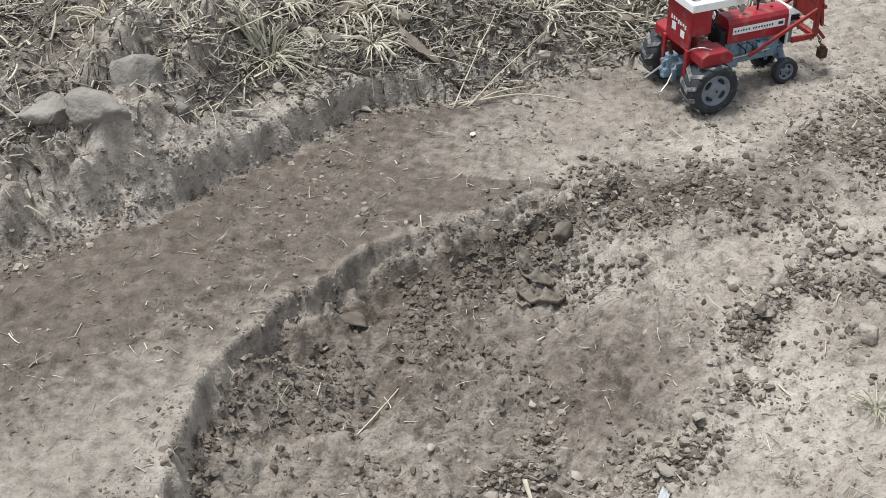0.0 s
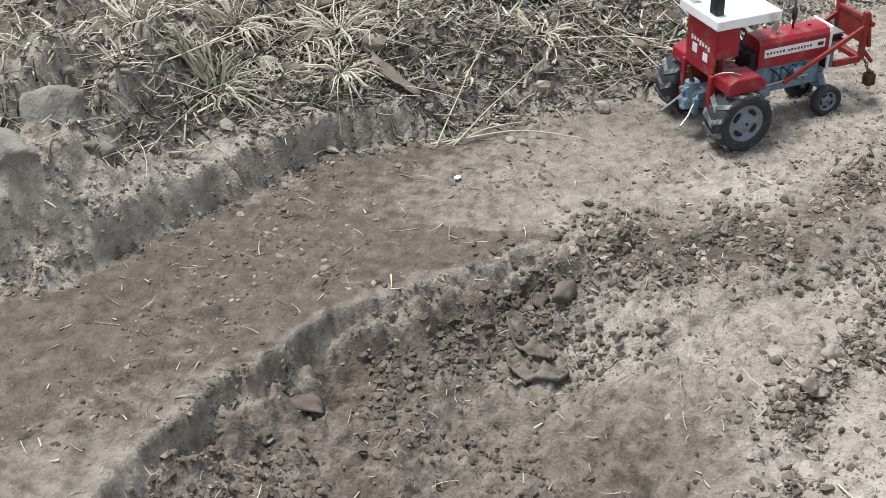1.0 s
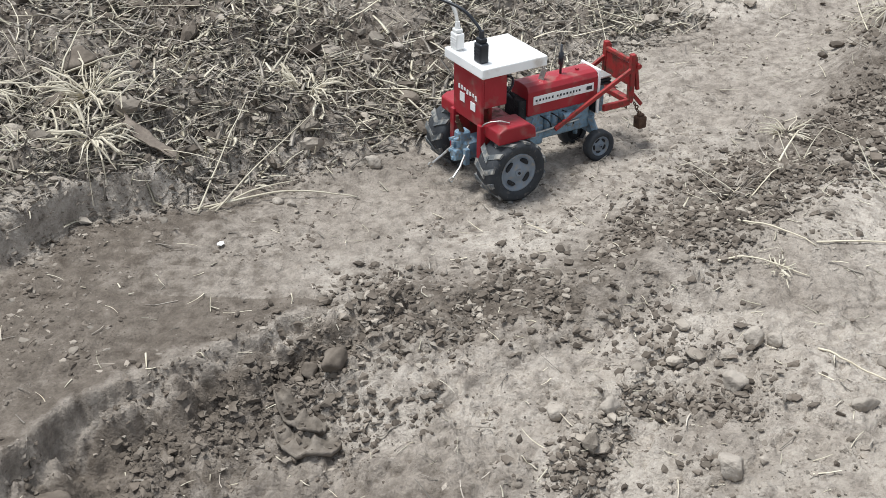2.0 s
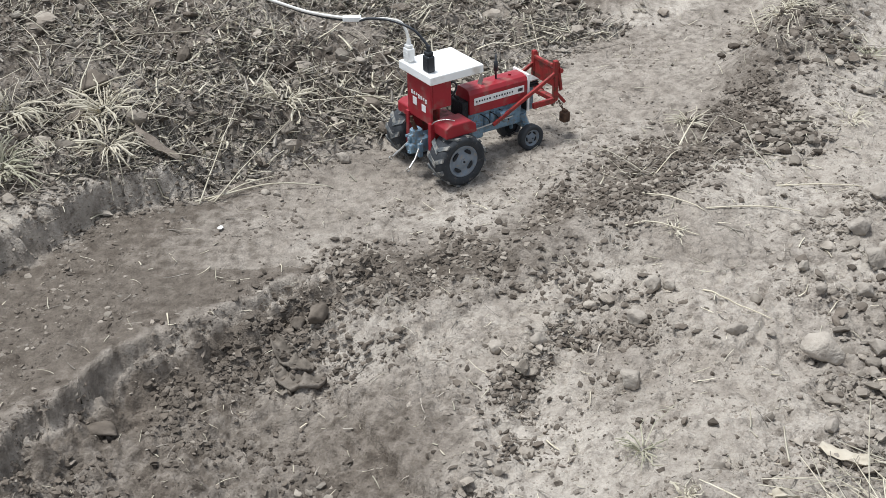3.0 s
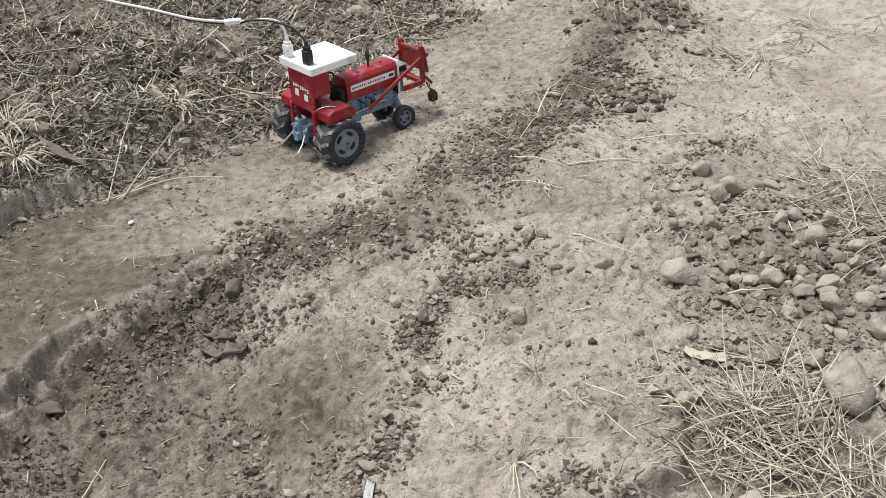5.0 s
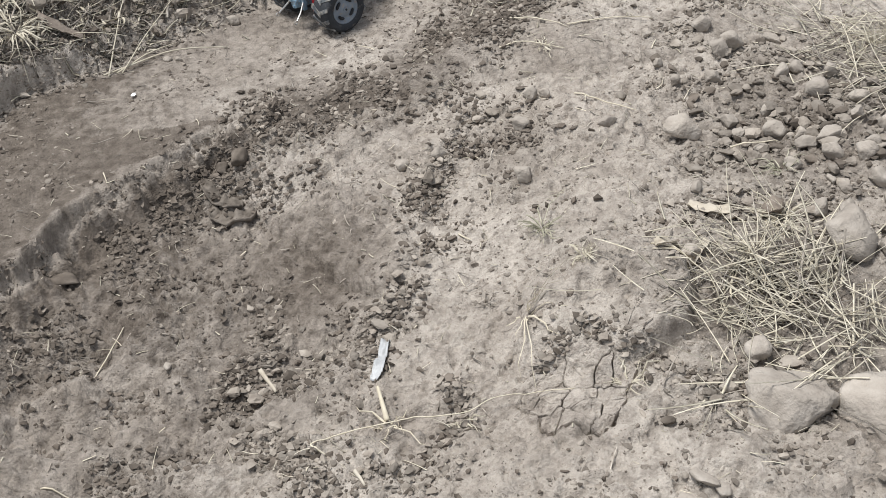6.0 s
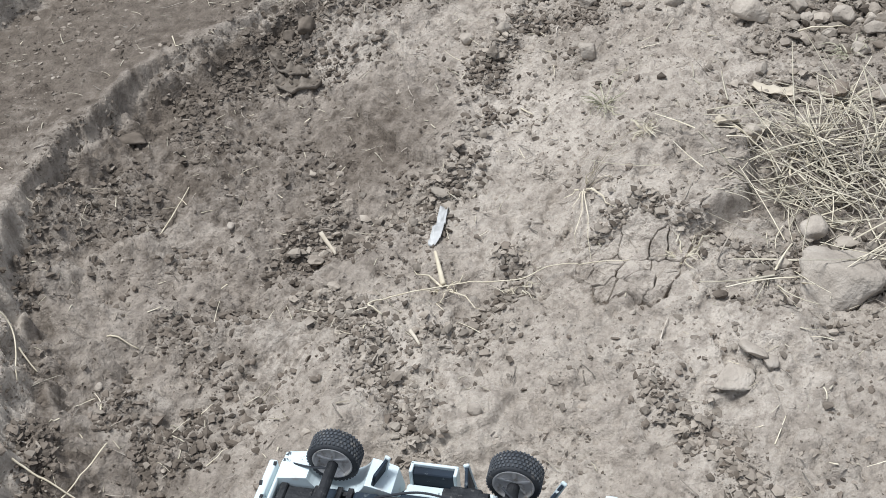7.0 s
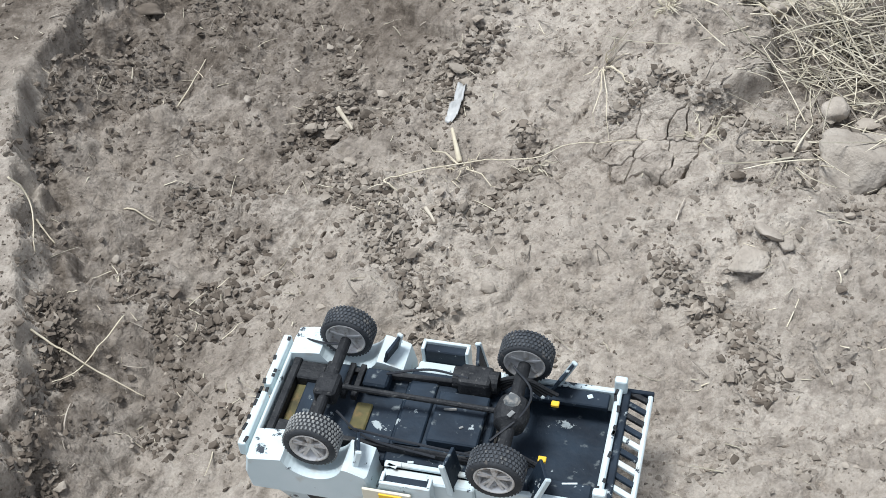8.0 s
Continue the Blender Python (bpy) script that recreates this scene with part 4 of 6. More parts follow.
def build_truck(m):
    """Upside down: the cab's roof is below, the wheels on top. The front looks along -x."""
    tk = root("toy_truck", m, "white toy pickup truck lying upside down on the soil", "toy truck")
    # cab and nose: a shell that is open towards the top
    shell = bmesh.new()
    outer = [(-0.108, 0.030, 0.078), (-0.113, 0.028, 0.050), (-0.094, 0.030, 0.040), (-0.080, 0.028, 0.004), (-0.030, 0.026, 0.0), (-0.018, 0.030, 0.045), (-0.016, 0.032, 0.056)]
    rings = []
    for s in (-1, 1):
        rings.append([shell.verts.new((x, s * (0.056 if z > 0.03 else 0.046), z)) for x, _, z in outer])
    for k in range(len(outer) - 1):
        shell.faces.new((rings[0][k], rings[0][k + 1], rings[1][k + 1], rings[1][k]))
    shell.faces.new(rings[0][::-1])
    shell.faces.new(rings[1])
    bmesh.ops.recalc_face_normals(shell, faces=shell.faces)
    bmesh.ops.bevel(shell, geom=[e for e in shell.edges if not e.is_boundary], offset=0.004, segments=3, affect="EDGES", profile=0.5)
    bmesh.ops.solidify(shell, geom=list(shell.faces), thickness=0.002)
    cab = part("cab", shell, TRUCK_WHITE, tk, "pale white cab with scraped edges", True)
    for s in (-1, 1):
        part("side_window", block(-0.078, -0.030, s * 0.0525 - 0.0008, s * 0.0525 + 0.0008, 0.012, 0.036, 0.0005), PLUG_BLACK, cab, "dark side window")
        part("wing", wheel_housing(s), TRUCK_WHITE, cab, "white wing round the front wheel")
        part("door_line", block(-0.0265, -0.0255, s * 0.0560 - 0.0004, s * 0.0566 + 0.0004, 0.030, 0.076), SOOT, cab)
        part("headlight", block(-0.1145, -0.1095, s * 0.042 - 0.009, s * 0.042 + 0.009, 0.050, 0.060, 0.0015), ALLOY, cab)
        part("bumper_bar", block(-0.117, -0.1105, s * 0.027 - 0.024, s * 0.027 + 0.024, 0.066, 0.0795, 0.0015, seg=2), TRUCK_WHITE, cab, "pale bumper bar")
        part("bumper_slot", block(-0.1178, -0.1115, s * 0.030 - 0.013, s * 0.030 + 0.013, 0.0712, 0.0738), SOOT, cab)
    part("inside", block(-0.098, -0.078, -0.020, 0.018, 0.058, 0.066, 0.001), OLIVE, cab, "olive-brown inside of the nose")
    part("nose_frame", merge(block(-0.104, -0.098, -0.050, 0.050, 0.062, 0.0745, 0.001), block(-0.078, -0.072, -0.036, 0.036, 0.062, 0.0755, 0.001),
                             block(-0.098, -0.078, 0.018, 0.034, 0.062, 0.0735, 0.001), block(-0.098, -0.078, -0.034, -0.020, 0.062, 0.0735, 0.001)), SOOT, cab, "black frame under the nose")
    # underside
    pan = part("floor_pan", block(-0.016, 0.052, -0.040, 0.044, 0.058, 0.072, 0.001), NAVY, tk, "chipped blue-black underside panels")
    part("cab_floor", block(-0.090, -0.016, -0.038, 0.040, 0.060, 0.069, 0.001), NAVY, pan)
    part("bed_floor", block(0.052, 0.128, -0.046, 0.046, 0.048, 0.052, 0.001), NAVY, pan)
    part("floor_panel", block(0.010, 0.046, -0.024, 0.020, 0.0725, 0.0800, 0.001), NAVY, pan)
    part("floor_panel", block(-0.014, 0.006, -0.026, 0.030, 0.0722, 0.0745, 0.001), NAVY, pan)
    part("floor_panel", block(-0.048, -0.036, -0.018, 0.006, 0.0692, 0.0715, 0.001), OLIVE, pan, "olive stained panel")
    for x in (-0.058, -0.050):
        part("rail", bar((x, 0.004, 0.0765), (x, 0.034, 0.0765), 0.004, 0.005), SOOT, pan)
    for s in (-1, 1):
        part("long_rail", bar((-0.060, s * 0.030, 0.074), (0.050, s * 0.033, 0.075), 0.004, 0.005), SOOT, pan)
        part("chipped_edge", block(-0.014, 0.050, *sorted((s * 0.0400, s * 0.0438)), 0.0700, 0.0728, 0.0006), TRUCK_WHITE, pan, "white edge with chipped paint")
        part("bed_side", block(0.050, 0.130, s * 0.0485 - 0.0022, s * 0.0485 + 0.0022, 0.012, 0.072, 0.0008), TRUCK_WHITE, tk, "white bed side with a worn edge")
        part("bed_flange", block(0.050, 0.126, *sorted((s * 0.033, s * 0.0462)), 0.066, 0.0705, 0.0008), NAVY, pan)
        part("sill", block(-0.014, 0.050, *sorted((s * 0.044, s * 0.0525)), 0.052, 0.0700, 0.0012), TRUCK_WHITE, tk, "white sill with chipped paint")
        step = part("side_box", merge(block(-0.010, 0.020, *sorted((s * 0.0530, s * 0.0600)), 0.048, 0.0810 if s > 0 else 0.0745, 0.0008)), NAVY, tk, "dark side box with a white rim")
        for a in ((-0.0125, -0.010, 0.048, 0.083 if s > 0 else 0.077), (0.020, 0.0225, 0.048, 0.083 if s > 0 else 0.077)):
            part("box_rim", block(a[0], a[1], *sorted((s * 0.0525, s * 0.0615)), a[2], a[3], 0.0005), TRUCK_WHITE, step)
        part("box_rim", block(-0.0125, 0.0225, *sorted((s * 0.0600, s * 0.0625)), 0.048, 0.083 if s > 0 else 0.077, 0.0005), TRUCK_WHITE, step)
        for x, lean in ((-0.036, 16), (0.036, -10), (0.087, 24)):
            flap = part("mudflap", moved(block(-0.0012, 0.0012, -0.009, 0.009, -0.004, 0.024, 0.0004), pose(x, s * 0.046, 0.070, 0, lean, -s * lean)), NAVY, tk, "dark mudflap with a white edge")
            part("flap_edge", moved(block(-0.0022, 0.0022, s * 0.0092 - 0.0013, s * 0.0092 + 0.0013, -0.004, 0.026, 0.0008), pose(x, s * 0.046, 0.070, 0, lean, -s * lean)), TRUCK_WHITE, flap)
        for x in (-0.0655, 0.0655):
            truck_wheel(tk, x, s)
        for k in range(4):
            part("leaf_spring", tube(smoothed([(0.0655 - 0.026 + 0.004 * k, s * 0.031, 0.080 - 0.001 * k), (0.0655, s * 0.031, 0.092 - 0.0016 * k), (0.0655 + 0.026 - 0.004 * k, s * 0.031, 0.079 - 0.001 * k)]), 0.0014, 6), SOOT, tk)
        part("tape_mark", block(0.088, 0.0935, s * 0.024 - 0.0022, s * 0.024 + 0.0022, 0.0765, 0.0790, 0.0004), YELLOW, tk, "small yellow tape mark")
    rear = part("rear_axle", merge(lathe([(-0.044, 0), (-0.044, 0.0045), (-0.014, 0.0050), (-0.010, 0.0105), (0.0, 0.0125), (0.010, 0.0105), (0.014, 0.0050), (0.044, 0.0045), (0.044, 0)], 18, "y", (0.0655, 0, 0.090))), SOOT, tk, "dusty black rear axle")
    part("grease", lathe([(0.1015, 0.006), (0.1032, 0.0045), (0.1036, 0)], 10, "z", (0.0655, 0.003, 0)), MUDDY, rear, "caked mud on the differential")
    part("front_axle", merge(lathe([(-0.044, 0), (-0.044, 0.0040), (0.044, 0.0040), (0.044, 0)], 14, "y", (-0.0655, 0, 0.090)), block(-0.0735, -0.0575, -0.010, 0.010, 0.082, 0.096, 0.002)), SOOT, tk)
    part("drive_shaft", tube([(-0.056, 0.004, 0.088), (0.054, 0.002, 0.089)], 0.0021, 10), SOOT, tk)
    part("gear_case", merge(block(0.022, 0.046, 0.020, 0.038, 0.076, 0.092, 0.003, seg=2), lathe([(0.018, 0), (0.018, 0.008), (0.050, 0.008), (0.050, 0)], 16, "x", (0, 0.030, 0.084))), SOOT, tk)
    part("servo", block(-0.046, -0.028, 0.014, 0.030, 0.072, 0.082, 0.0015), NAVY, tk)
    for a in ([(-0.104, 0.052, 0.077), (-0.085, 0.044, 0.084), (-0.068, 0.040, 0.090)], [(-0.040, -0.026, 0.082), (0.0, -0.032, 0.085), (0.050, -0.034, 0.083)],
              [(-0.030, 0.024, 0.084), (0.0, 0.030, 0.088), (0.030, 0.024, 0.092)], [(0.060, 0.034, 0.100), (0.075, 0.020, 0.094), (0.074, -0.004, 0.098), (0.056, -0.026, 0.092)], [(-0.055, -0.016, 0.086), (-0.03, -0.03, 0.080), (0.02, -0.036, 0.078)]):
        part("wire", tube(smoothed(a), 0.0009, 6), PLUG_BLACK, tk)
    rng = random.Random(12)
    for k in range(16):
        s = 1 if k % 3 else -1
        x, y = rng.uniform(-0.012, 0.124), s * rng.uniform(0.034, 0.047)
        z = 0.0728 if x < 0.05 else 0.0706
        a, b = rng.uniform(0.0015, 0.006), rng.uniform(0.0006, 0.0018)
        part("paint_chip", moved(block(-a, a, -b, b, -0.0002, 0.0005, 0.0002), pose(x, y, z, 0, 0, rng.uniform(-30, 30))), TRUCK_WHITE, pan)
    for x, y, a, b, t in ((0.021, 0.004, 0.0045, 0.0010, 8), (0.032, -0.010, 0.0016, 0.0009, 40), (0.064, 0.006, 0.0035, 0.0022, 70), (0.067, -0.008, 0.0028, 0.0016, 60)):
        part("paint_chip", moved(block(-a, a, -b, b, -0.0003, 0.0006, 0.0003), pose(x, y, 0.0803 if x < 0.05 else 0.1016 - 9 * y * y, 0, 0, t)), CAKED_STUD, pan, "scraped pale patch")
    for k in range(12):
        y, z = rng.uniform(-0.048, 0.048), 0.0795
        part("paint_chip", moved(block(-0.0012, 0.0012, -rng.uniform(0.001, 0.0045), rng.uniform(0.001, 0.004), -0.0004, 0.0004, 0.0002), pose(rng.choice((-0.1162, -0.1118)), y, z, 0, 0, rng.uniform(-12, 12))), SOOT, cab, "dark chip in the paint")
    # side plate with a coloured badge
    plate = part("side_plate", block(-0.024, 0.010, -0.0660, -0.0640, 0.046, 0.072, 0.0006), CREAM, tk, "yellowed white side plate with badge")
    part("badge", block(-0.012, 0.004, -0.0672, -0.0660, 0.052, 0.070, 0.0002), YELLOW, plate, "yellow and red badge")
    part("badge_mark", ring((-0.004, -0.0673, 0.061), 0.0036, 0.0010, (0, 1, 0), 14, 4), RED, plate)
    # tailboard with slats
    tail = part("tail_frame", merge(block(0.130, 0.1345, -0.050, 0.050, 0.062, 0.0785, 0.001), block(0.1520, 0.1555, -0.050, 0.050, 0.064, 0.072, 0.001)), TRUCK_WHITE, tk, "white ladder-like tail frame")
    for k in range(9):
        part("paint_chip", moved(block(-0.0011, 0.0011, -rng.uniform(0.001, 0.004), rng.uniform(0.001, 0.004), -0.0004, 0.0004, 0.0002), pose(rng.choice((0.1306, 0.1340)), rng.uniform(-0.046, 0.046), 0.0785, 0, 0, rng.uniform(-12, 12))), SOOT, tail, "dark chip in the paint")
    part("tail_edge", block(0.1345, 0.1400, -0.050, 0.050, 0.066, 0.0740, 0.0008), NAVY, tail)
    for k in range(10):
        y = -0.046 + k * 0.0102
        part("slat", bar((0.1385, y + 0.004, 0.0705), (0.1535, y - 0.003, 0.0700), 0.0040, 0.003), NAVY if k % 2 == 0 else (TRUCK_WHITE if k < 7 else SOOT), tail)
    for s in (-1, 1):
        part("tail_post", block(0.1285, 0.1375, s * 0.0478 - 0.003, s * 0.0478 + 0.003, 0.040, 0.086, 0.0015, seg=2), TRUCK_WHITE, tail)
        part("end_bar", block(0.1370, 0.1560, s * 0.0495 - 0.0016, s * 0.0495 + 0.0016, 0.0645, 0.0735, 0.0006), NAVY, tail)
    return tk


TRUCK = pose(-0.023, 0.4055, 0, 0, 0, -17.8)
TRUCK.translation.z = max(height(-0.10, 0.43), height(-0.05, 0.40), height(-0.07, 0.46), height(0.05, 0.36)) - 0.004
build_truck(TRUCK)


# ---------------------------------------------------------------- lumps of earth
def lump(name, x, y, w, d, mat, seed, high=0.7, sink=0.25, label="", category="clod", group="", sub=2, turn=0.0, cuts_at=(0.24, 0.42)):
    """A rough, faceted lump of dried earth, sunk a little into the ground."""
    bm = bmesh.new()
    bmesh.ops.create_icosphere(bm, subdivisions=sub + 1, radius=0.5)
    off = Vector((seed * 3.7, seed * 1.3, seed * 7.1))
    rng = random.Random(seed)
    cuts = [(Vector((rng.gauss(0, 1), rng.gauss(0, 1), rng.gauss(0, 0.8))).normalized(), rng.uniform(*cuts_at)) for _ in range(13)]
    for v in bm.verts:
        p = v.co.copy()
        for n_, c in cuts:
            over = p.dot(n_) - c
            if over > 0:
                p -= n_ * over * 0.92
        p *= 1 + 0.16 * noise.noise(p * 3 + off) + 0.10 * noise.noise(p * 9 + off) + 0.06 * noise.noise(p * 24 + off)
        v.co = p
    h = high * min(w, d)
    me = bpy.data.meshes.new(name)
    moved(bm, Matrix.Diagonal((w * 1.12, d * 1.12, h * 1.12, 1)))
    bm.to_mesh(me)
    bm.free()
    me.materials.append(mat)
    me.polygons.foreach_set("use_smooth", np.ones(len(me.polygons), bool))
    ob = new(name, me)
    ob.matrix_world = pose(x, y, height(x, y) + h * (0.5 - sink), rng.uniform(-12, 12), rng.uniform(-12, 12), turn or rng.uniform(0, 360))
    return tagged(ob, label, category, group)


PATCH = [(0.409, 1.12, 0.048, 0.036), (0.524, 1.297, 0.034, 0.034), (0.506, 1.288, 0.03, 0.026), (0.482, 1.233, 0.021, 0.021), (0.569, 1.136, 0.04, 0.028), (0.551, 1.196, 0.03, 0.02),
         (0.504, 1.084, 0.026, 0.024), (0.546, 1.035, 0.029, 0.02), (0.54, 1.011, 0.028, 0.022), (0.569, 0.993, 0.024, 0.022), (0.467, 1.127, 0.02, 0.018), (0.523, 1.04, 0.024, 0.02),
         (0.427, 1.281, 0.016, 0.014), (0.433, 1.227, 0.015, 0.013), (0.543, 1.422, 0.027, 0.022), (0.508, 1.357, 0.03, 0.024), (0.574, 1.291, 0.025, 0.016), (0.435, 1.362, 0.014, 0.012),
         (0.492, 0.999, 0.024, 0.02), (0.482, 1.066, 0.018, 0.015), (0.469, 1.103, 0.019, 0.016), (0.564, 0.944, 0.028, 0.022), (0.616, 1.05, 0.026, 0.022), (0.575, 1.206, 0.022, 0.018),
         (0.604, 1.182, 0.024, 0.018), (0.593, 1.073, 0.018, 0.016), (0.527, 1.06, 0.022, 0.018), (0.61, 1.11, 0.024, 0.02), (0.51, 1.13, 0.018, 0.016), (0.59, 1.02, 0.02, 0.017)]
for k, (x, y, w, d) in enumerate(PATCH):
    lump("earth_lump", x, y, w, d, ROCK, 11 + k, 0.95, 0.14, "pale rounded lump of dried earth among loose crumbs", "earth lump", "lumps in the rubble patch")
NEAR = [(0.491, 0.840, 0.064, 0.054), (0.487, 0.907, 0.026, 0.021), (0.510, 0.894, 0.031, 0.020), (0.53, 0.943, 0.017, 0.012), (0.519, 0.958, 0.018, 0.011), (0.527, 0.827, 0.023, 0.034),
        (0.355, 0.717, 0.034, 0.024), (0.345, 0.875, 0.024, 0.019), (0.384, 0.983, 0.019, 0.012), (0.220, 1.083, 0.024, 0.022), (0.237, 1.189, 0.026, 0.018), (0.328, 1.15, 0.025, 0.014),
        (0.093, 1.176, 0.021, 0.016), (0.135, 1.165, 0.022, 0.017), (0.262, 1.25, 0.025, 0.018), (0.279, 1.248, 0.015, 0.014)]
for k, (x, y, w, d) in enumerate(NEAR):
    lump("earth_lump", x, y, w, d, ROCK, 51 + k, 0.95, 0.16, "rounded lump of dried earth beside straw litter", "earth lump", "lumps beside the straw")
SMALL = [(0.038, 0.577, 0.018, 0.013), (0.02, 0.588, 0.007, 0.006), (0.003, 0.715, 0.008, 0.007), (-0.177, 0.904, 0.010, 0.009), (-0.29, 0.697, 0.013, 0.01), (-0.178, 1.48, 0.014, 0.011), (-0.164, 1.474, 0.012, 0.01), (-0.077, 1.754, 0.017, 0.014)]
for k, (x, y, w, d) in enumerate(SMALL):
    lump("pebble", x, y, w, d, ROCK, 81 + k, 0.8, 0.15, "small pale pebble lying on the soil", "pebble", "scattered pebbles", 1)
lump("pale_boulder", 0.357, 0.650, 0.092, 0.074, ROCK, 5, 1.0, 0.48, "large pale angular lump of hard earth", "earth lump", turn=200, cuts_at=(0.26, 0.40), sub=3)
lump("pale_boulder", 0.428, 0.628, 0.086, 0.080, ROCK, 9, 0.95, 0.40, "large pale lump of hard earth beside another", "earth lump", turn=60, cuts_at=(0.24, 0.36), sub=3)
lump("bank_stone", -0.091, 1.572, 0.022, 0.019, ROCK, 92, 0.85, 0.2, "round brown stone at the foot of the bank", "stone")
GREY_EARTH = material("hard_grey_earth", [(0.165, 0.148, 0.128), (0.225, 0.203, 0.177), (0.28, 0.254, 0.222)], 38, 0.95, bump=1.0, bump_scale=220, spec=0.15)
for k, (x, y, w, d, h) in enumerate(((-0.66, 1.205, 0.060, 0.045, 0.6), (-0.580, 1.262, 0.075, 0.055, 0.6), (-0.595, 1.195, 0.055, 0.032, 0.5), (-0.545, 1.285, 0.050, 0.038, 0.6))):
    lump("earth_lump", x, y, w * 1.5, d * 1.6, GREY_EARTH, 120 + k, h + 0.4, 0.66, "large grey lump of hard earth set in the bank", "earth lump", "lumps in the bank", 3, cuts_at=(0.18, 0.36))
lump("bank_clod", -0.403, 1.602, 0.036, 0.04, CLOD_DAMP, 93, 0.9, 0.2, "dark brown clod lying on the straw bank", "clod")
lump("ledge_clod", -0.092, 1.215, 0.024, 0.024, CLOD_DAMP, 94, 0.9, 0.15, "dark angular clod leaning by the ledge", "clod", "clods by the ledge")
lump("ledge_clod", -0.113, 1.220, 0.015, 0.022, CLOD_DAMP, 95, 1.1, 0.15, "dark angular clod leaning by the ledge", "clod", "clods by the ledge")
broken = lump("broken_clod", 0.248, 0.562, 0.050, 0.032, ROCK, 96, 0.45, 0.42, "pale clod broken into flat pieces", "clod", turn=10, cuts_at=(0.18, 0.34))
for k, (x, y, w, d) in enumerate(((0.266, 0.580, 0.026, 0.015), (0.277, 0.570, 0.015, 0.013), (0.264, 0.594, 0.011, 0.009))):
    lump("clod_fragment", x, y, w, d, ROCK, 97 + k, 0.6, 0.1, "flat fragment beside the broken clod", "clod fragment", "fragments of the broken clod")
lump("mud_slab", -0.292, 1.070, 0.044, 0.030, CLOD_DAMP, 101, 0.35, 0.3, "grey slab fallen from the ledge", "earth slab", turn=160)


def flake(points, wide, thick, seed):
    """A curved flake of dried mud with an upturned ragged rim."""
    bm = bmesh.new()
    line = smoothed([(x, y, 0) for x, y in points], 7)
    n, rows = len(line), []
    for k, p in enumerate(line):
        t = (line[min(k + 1, n - 1)] - line[max(k - 1, 0)]).normalized()
        side = Vector((-t.y, t.x, 0))
        g = height(p.x, p.y)
        taper = max(0.18, math.sin(math.pi * (0.06 + 0.88 * k / (n - 1))) ** 0.5)
        row = []
        for j in range(7):
            s = j / 6 * 2 - 1
            q = p + side * s * wide * taper * (1 + 0.25 * noise.noise((k * 0.5, j, seed)))
            lift = 0.0025 + 0.0060 * s * s + 0.0025 * noise.noise((q.x * 140, q.y * 140, seed))
            row.append((q.x, q.y, g + lift))
        rows.append(row)
    top = [[bm.verts.new(c) for c in r] for r in rows]
    low = [[bm.verts.new((c[0], c[1], c[2] - thick)) for c in r] for r in rows]
    for a, b, flip in ((top, top, False), (low, low, True)):
        for k in range(n - 1):
            for j in range(6):
                q = [a[k][j], a[k][j + 1], a[k + 1][j + 1], a[k + 1][j]]
                bm.faces.new(q[::-1] if flip else q)
    for k in range(n - 1):
        bm.faces.new((top[k][0], top[k + 1][0], low[k + 1][0], low[k][0]))
        bm.faces.new((top[k][6], low[k][6], low[k + 1][6], top[k + 1][6]))
    for j in range(6):
        bm.faces.new((top[0][j], low[0][j], low[0][j + 1], top[0][j + 1]))
        bm.faces.new((top[-1][j], top[-1][j + 1], low[-1][j + 1], low[-1][j]))
    return bm


tagged(part("mud_flake", flake([(-0.136, 1.192), (-0.126, 1.176), (-0.112, 1.166), (-0.094, 1.160)], 0.0095, 0.003, 1.0), DUNG, smooth_faces=True), "curled flake of dark dried mud in the hollow", "mud flake", "curled mud flakes")
tagged(part("mud_flake", flake([(-0.132, 1.160), (-0.119, 1.147), (-0.101, 1.139), (-0.080, 1.146)], 0.0115, 0.0035, 2.0), DUNG, smooth_faces=True), "curled flake of dark dried mud in the hollow", "mud flake", "curled mud flakes")


# ---------------------------------------------------------------- cracked crust
def clip(poly, p, n):
    """The part of a polygon on the side of p that n points away from."""
    out = []
    for a, b in zip(poly, poly[1:] + poly[:1]):
        da, db = (a[0] - p[0]) * n[0] + (a[1] - p[1]) * n[1], (b[0] - p[0]) * n[0] + (b[1] - p[1]) * n[1]
        if da <= 0:
            out.append(a)
        if da * db < 0:
            t = da / (da - db)
            out.append((a[0] + t * (b[0] - a[0]), a[1] + t * (b[1] - a[1])))
    return out


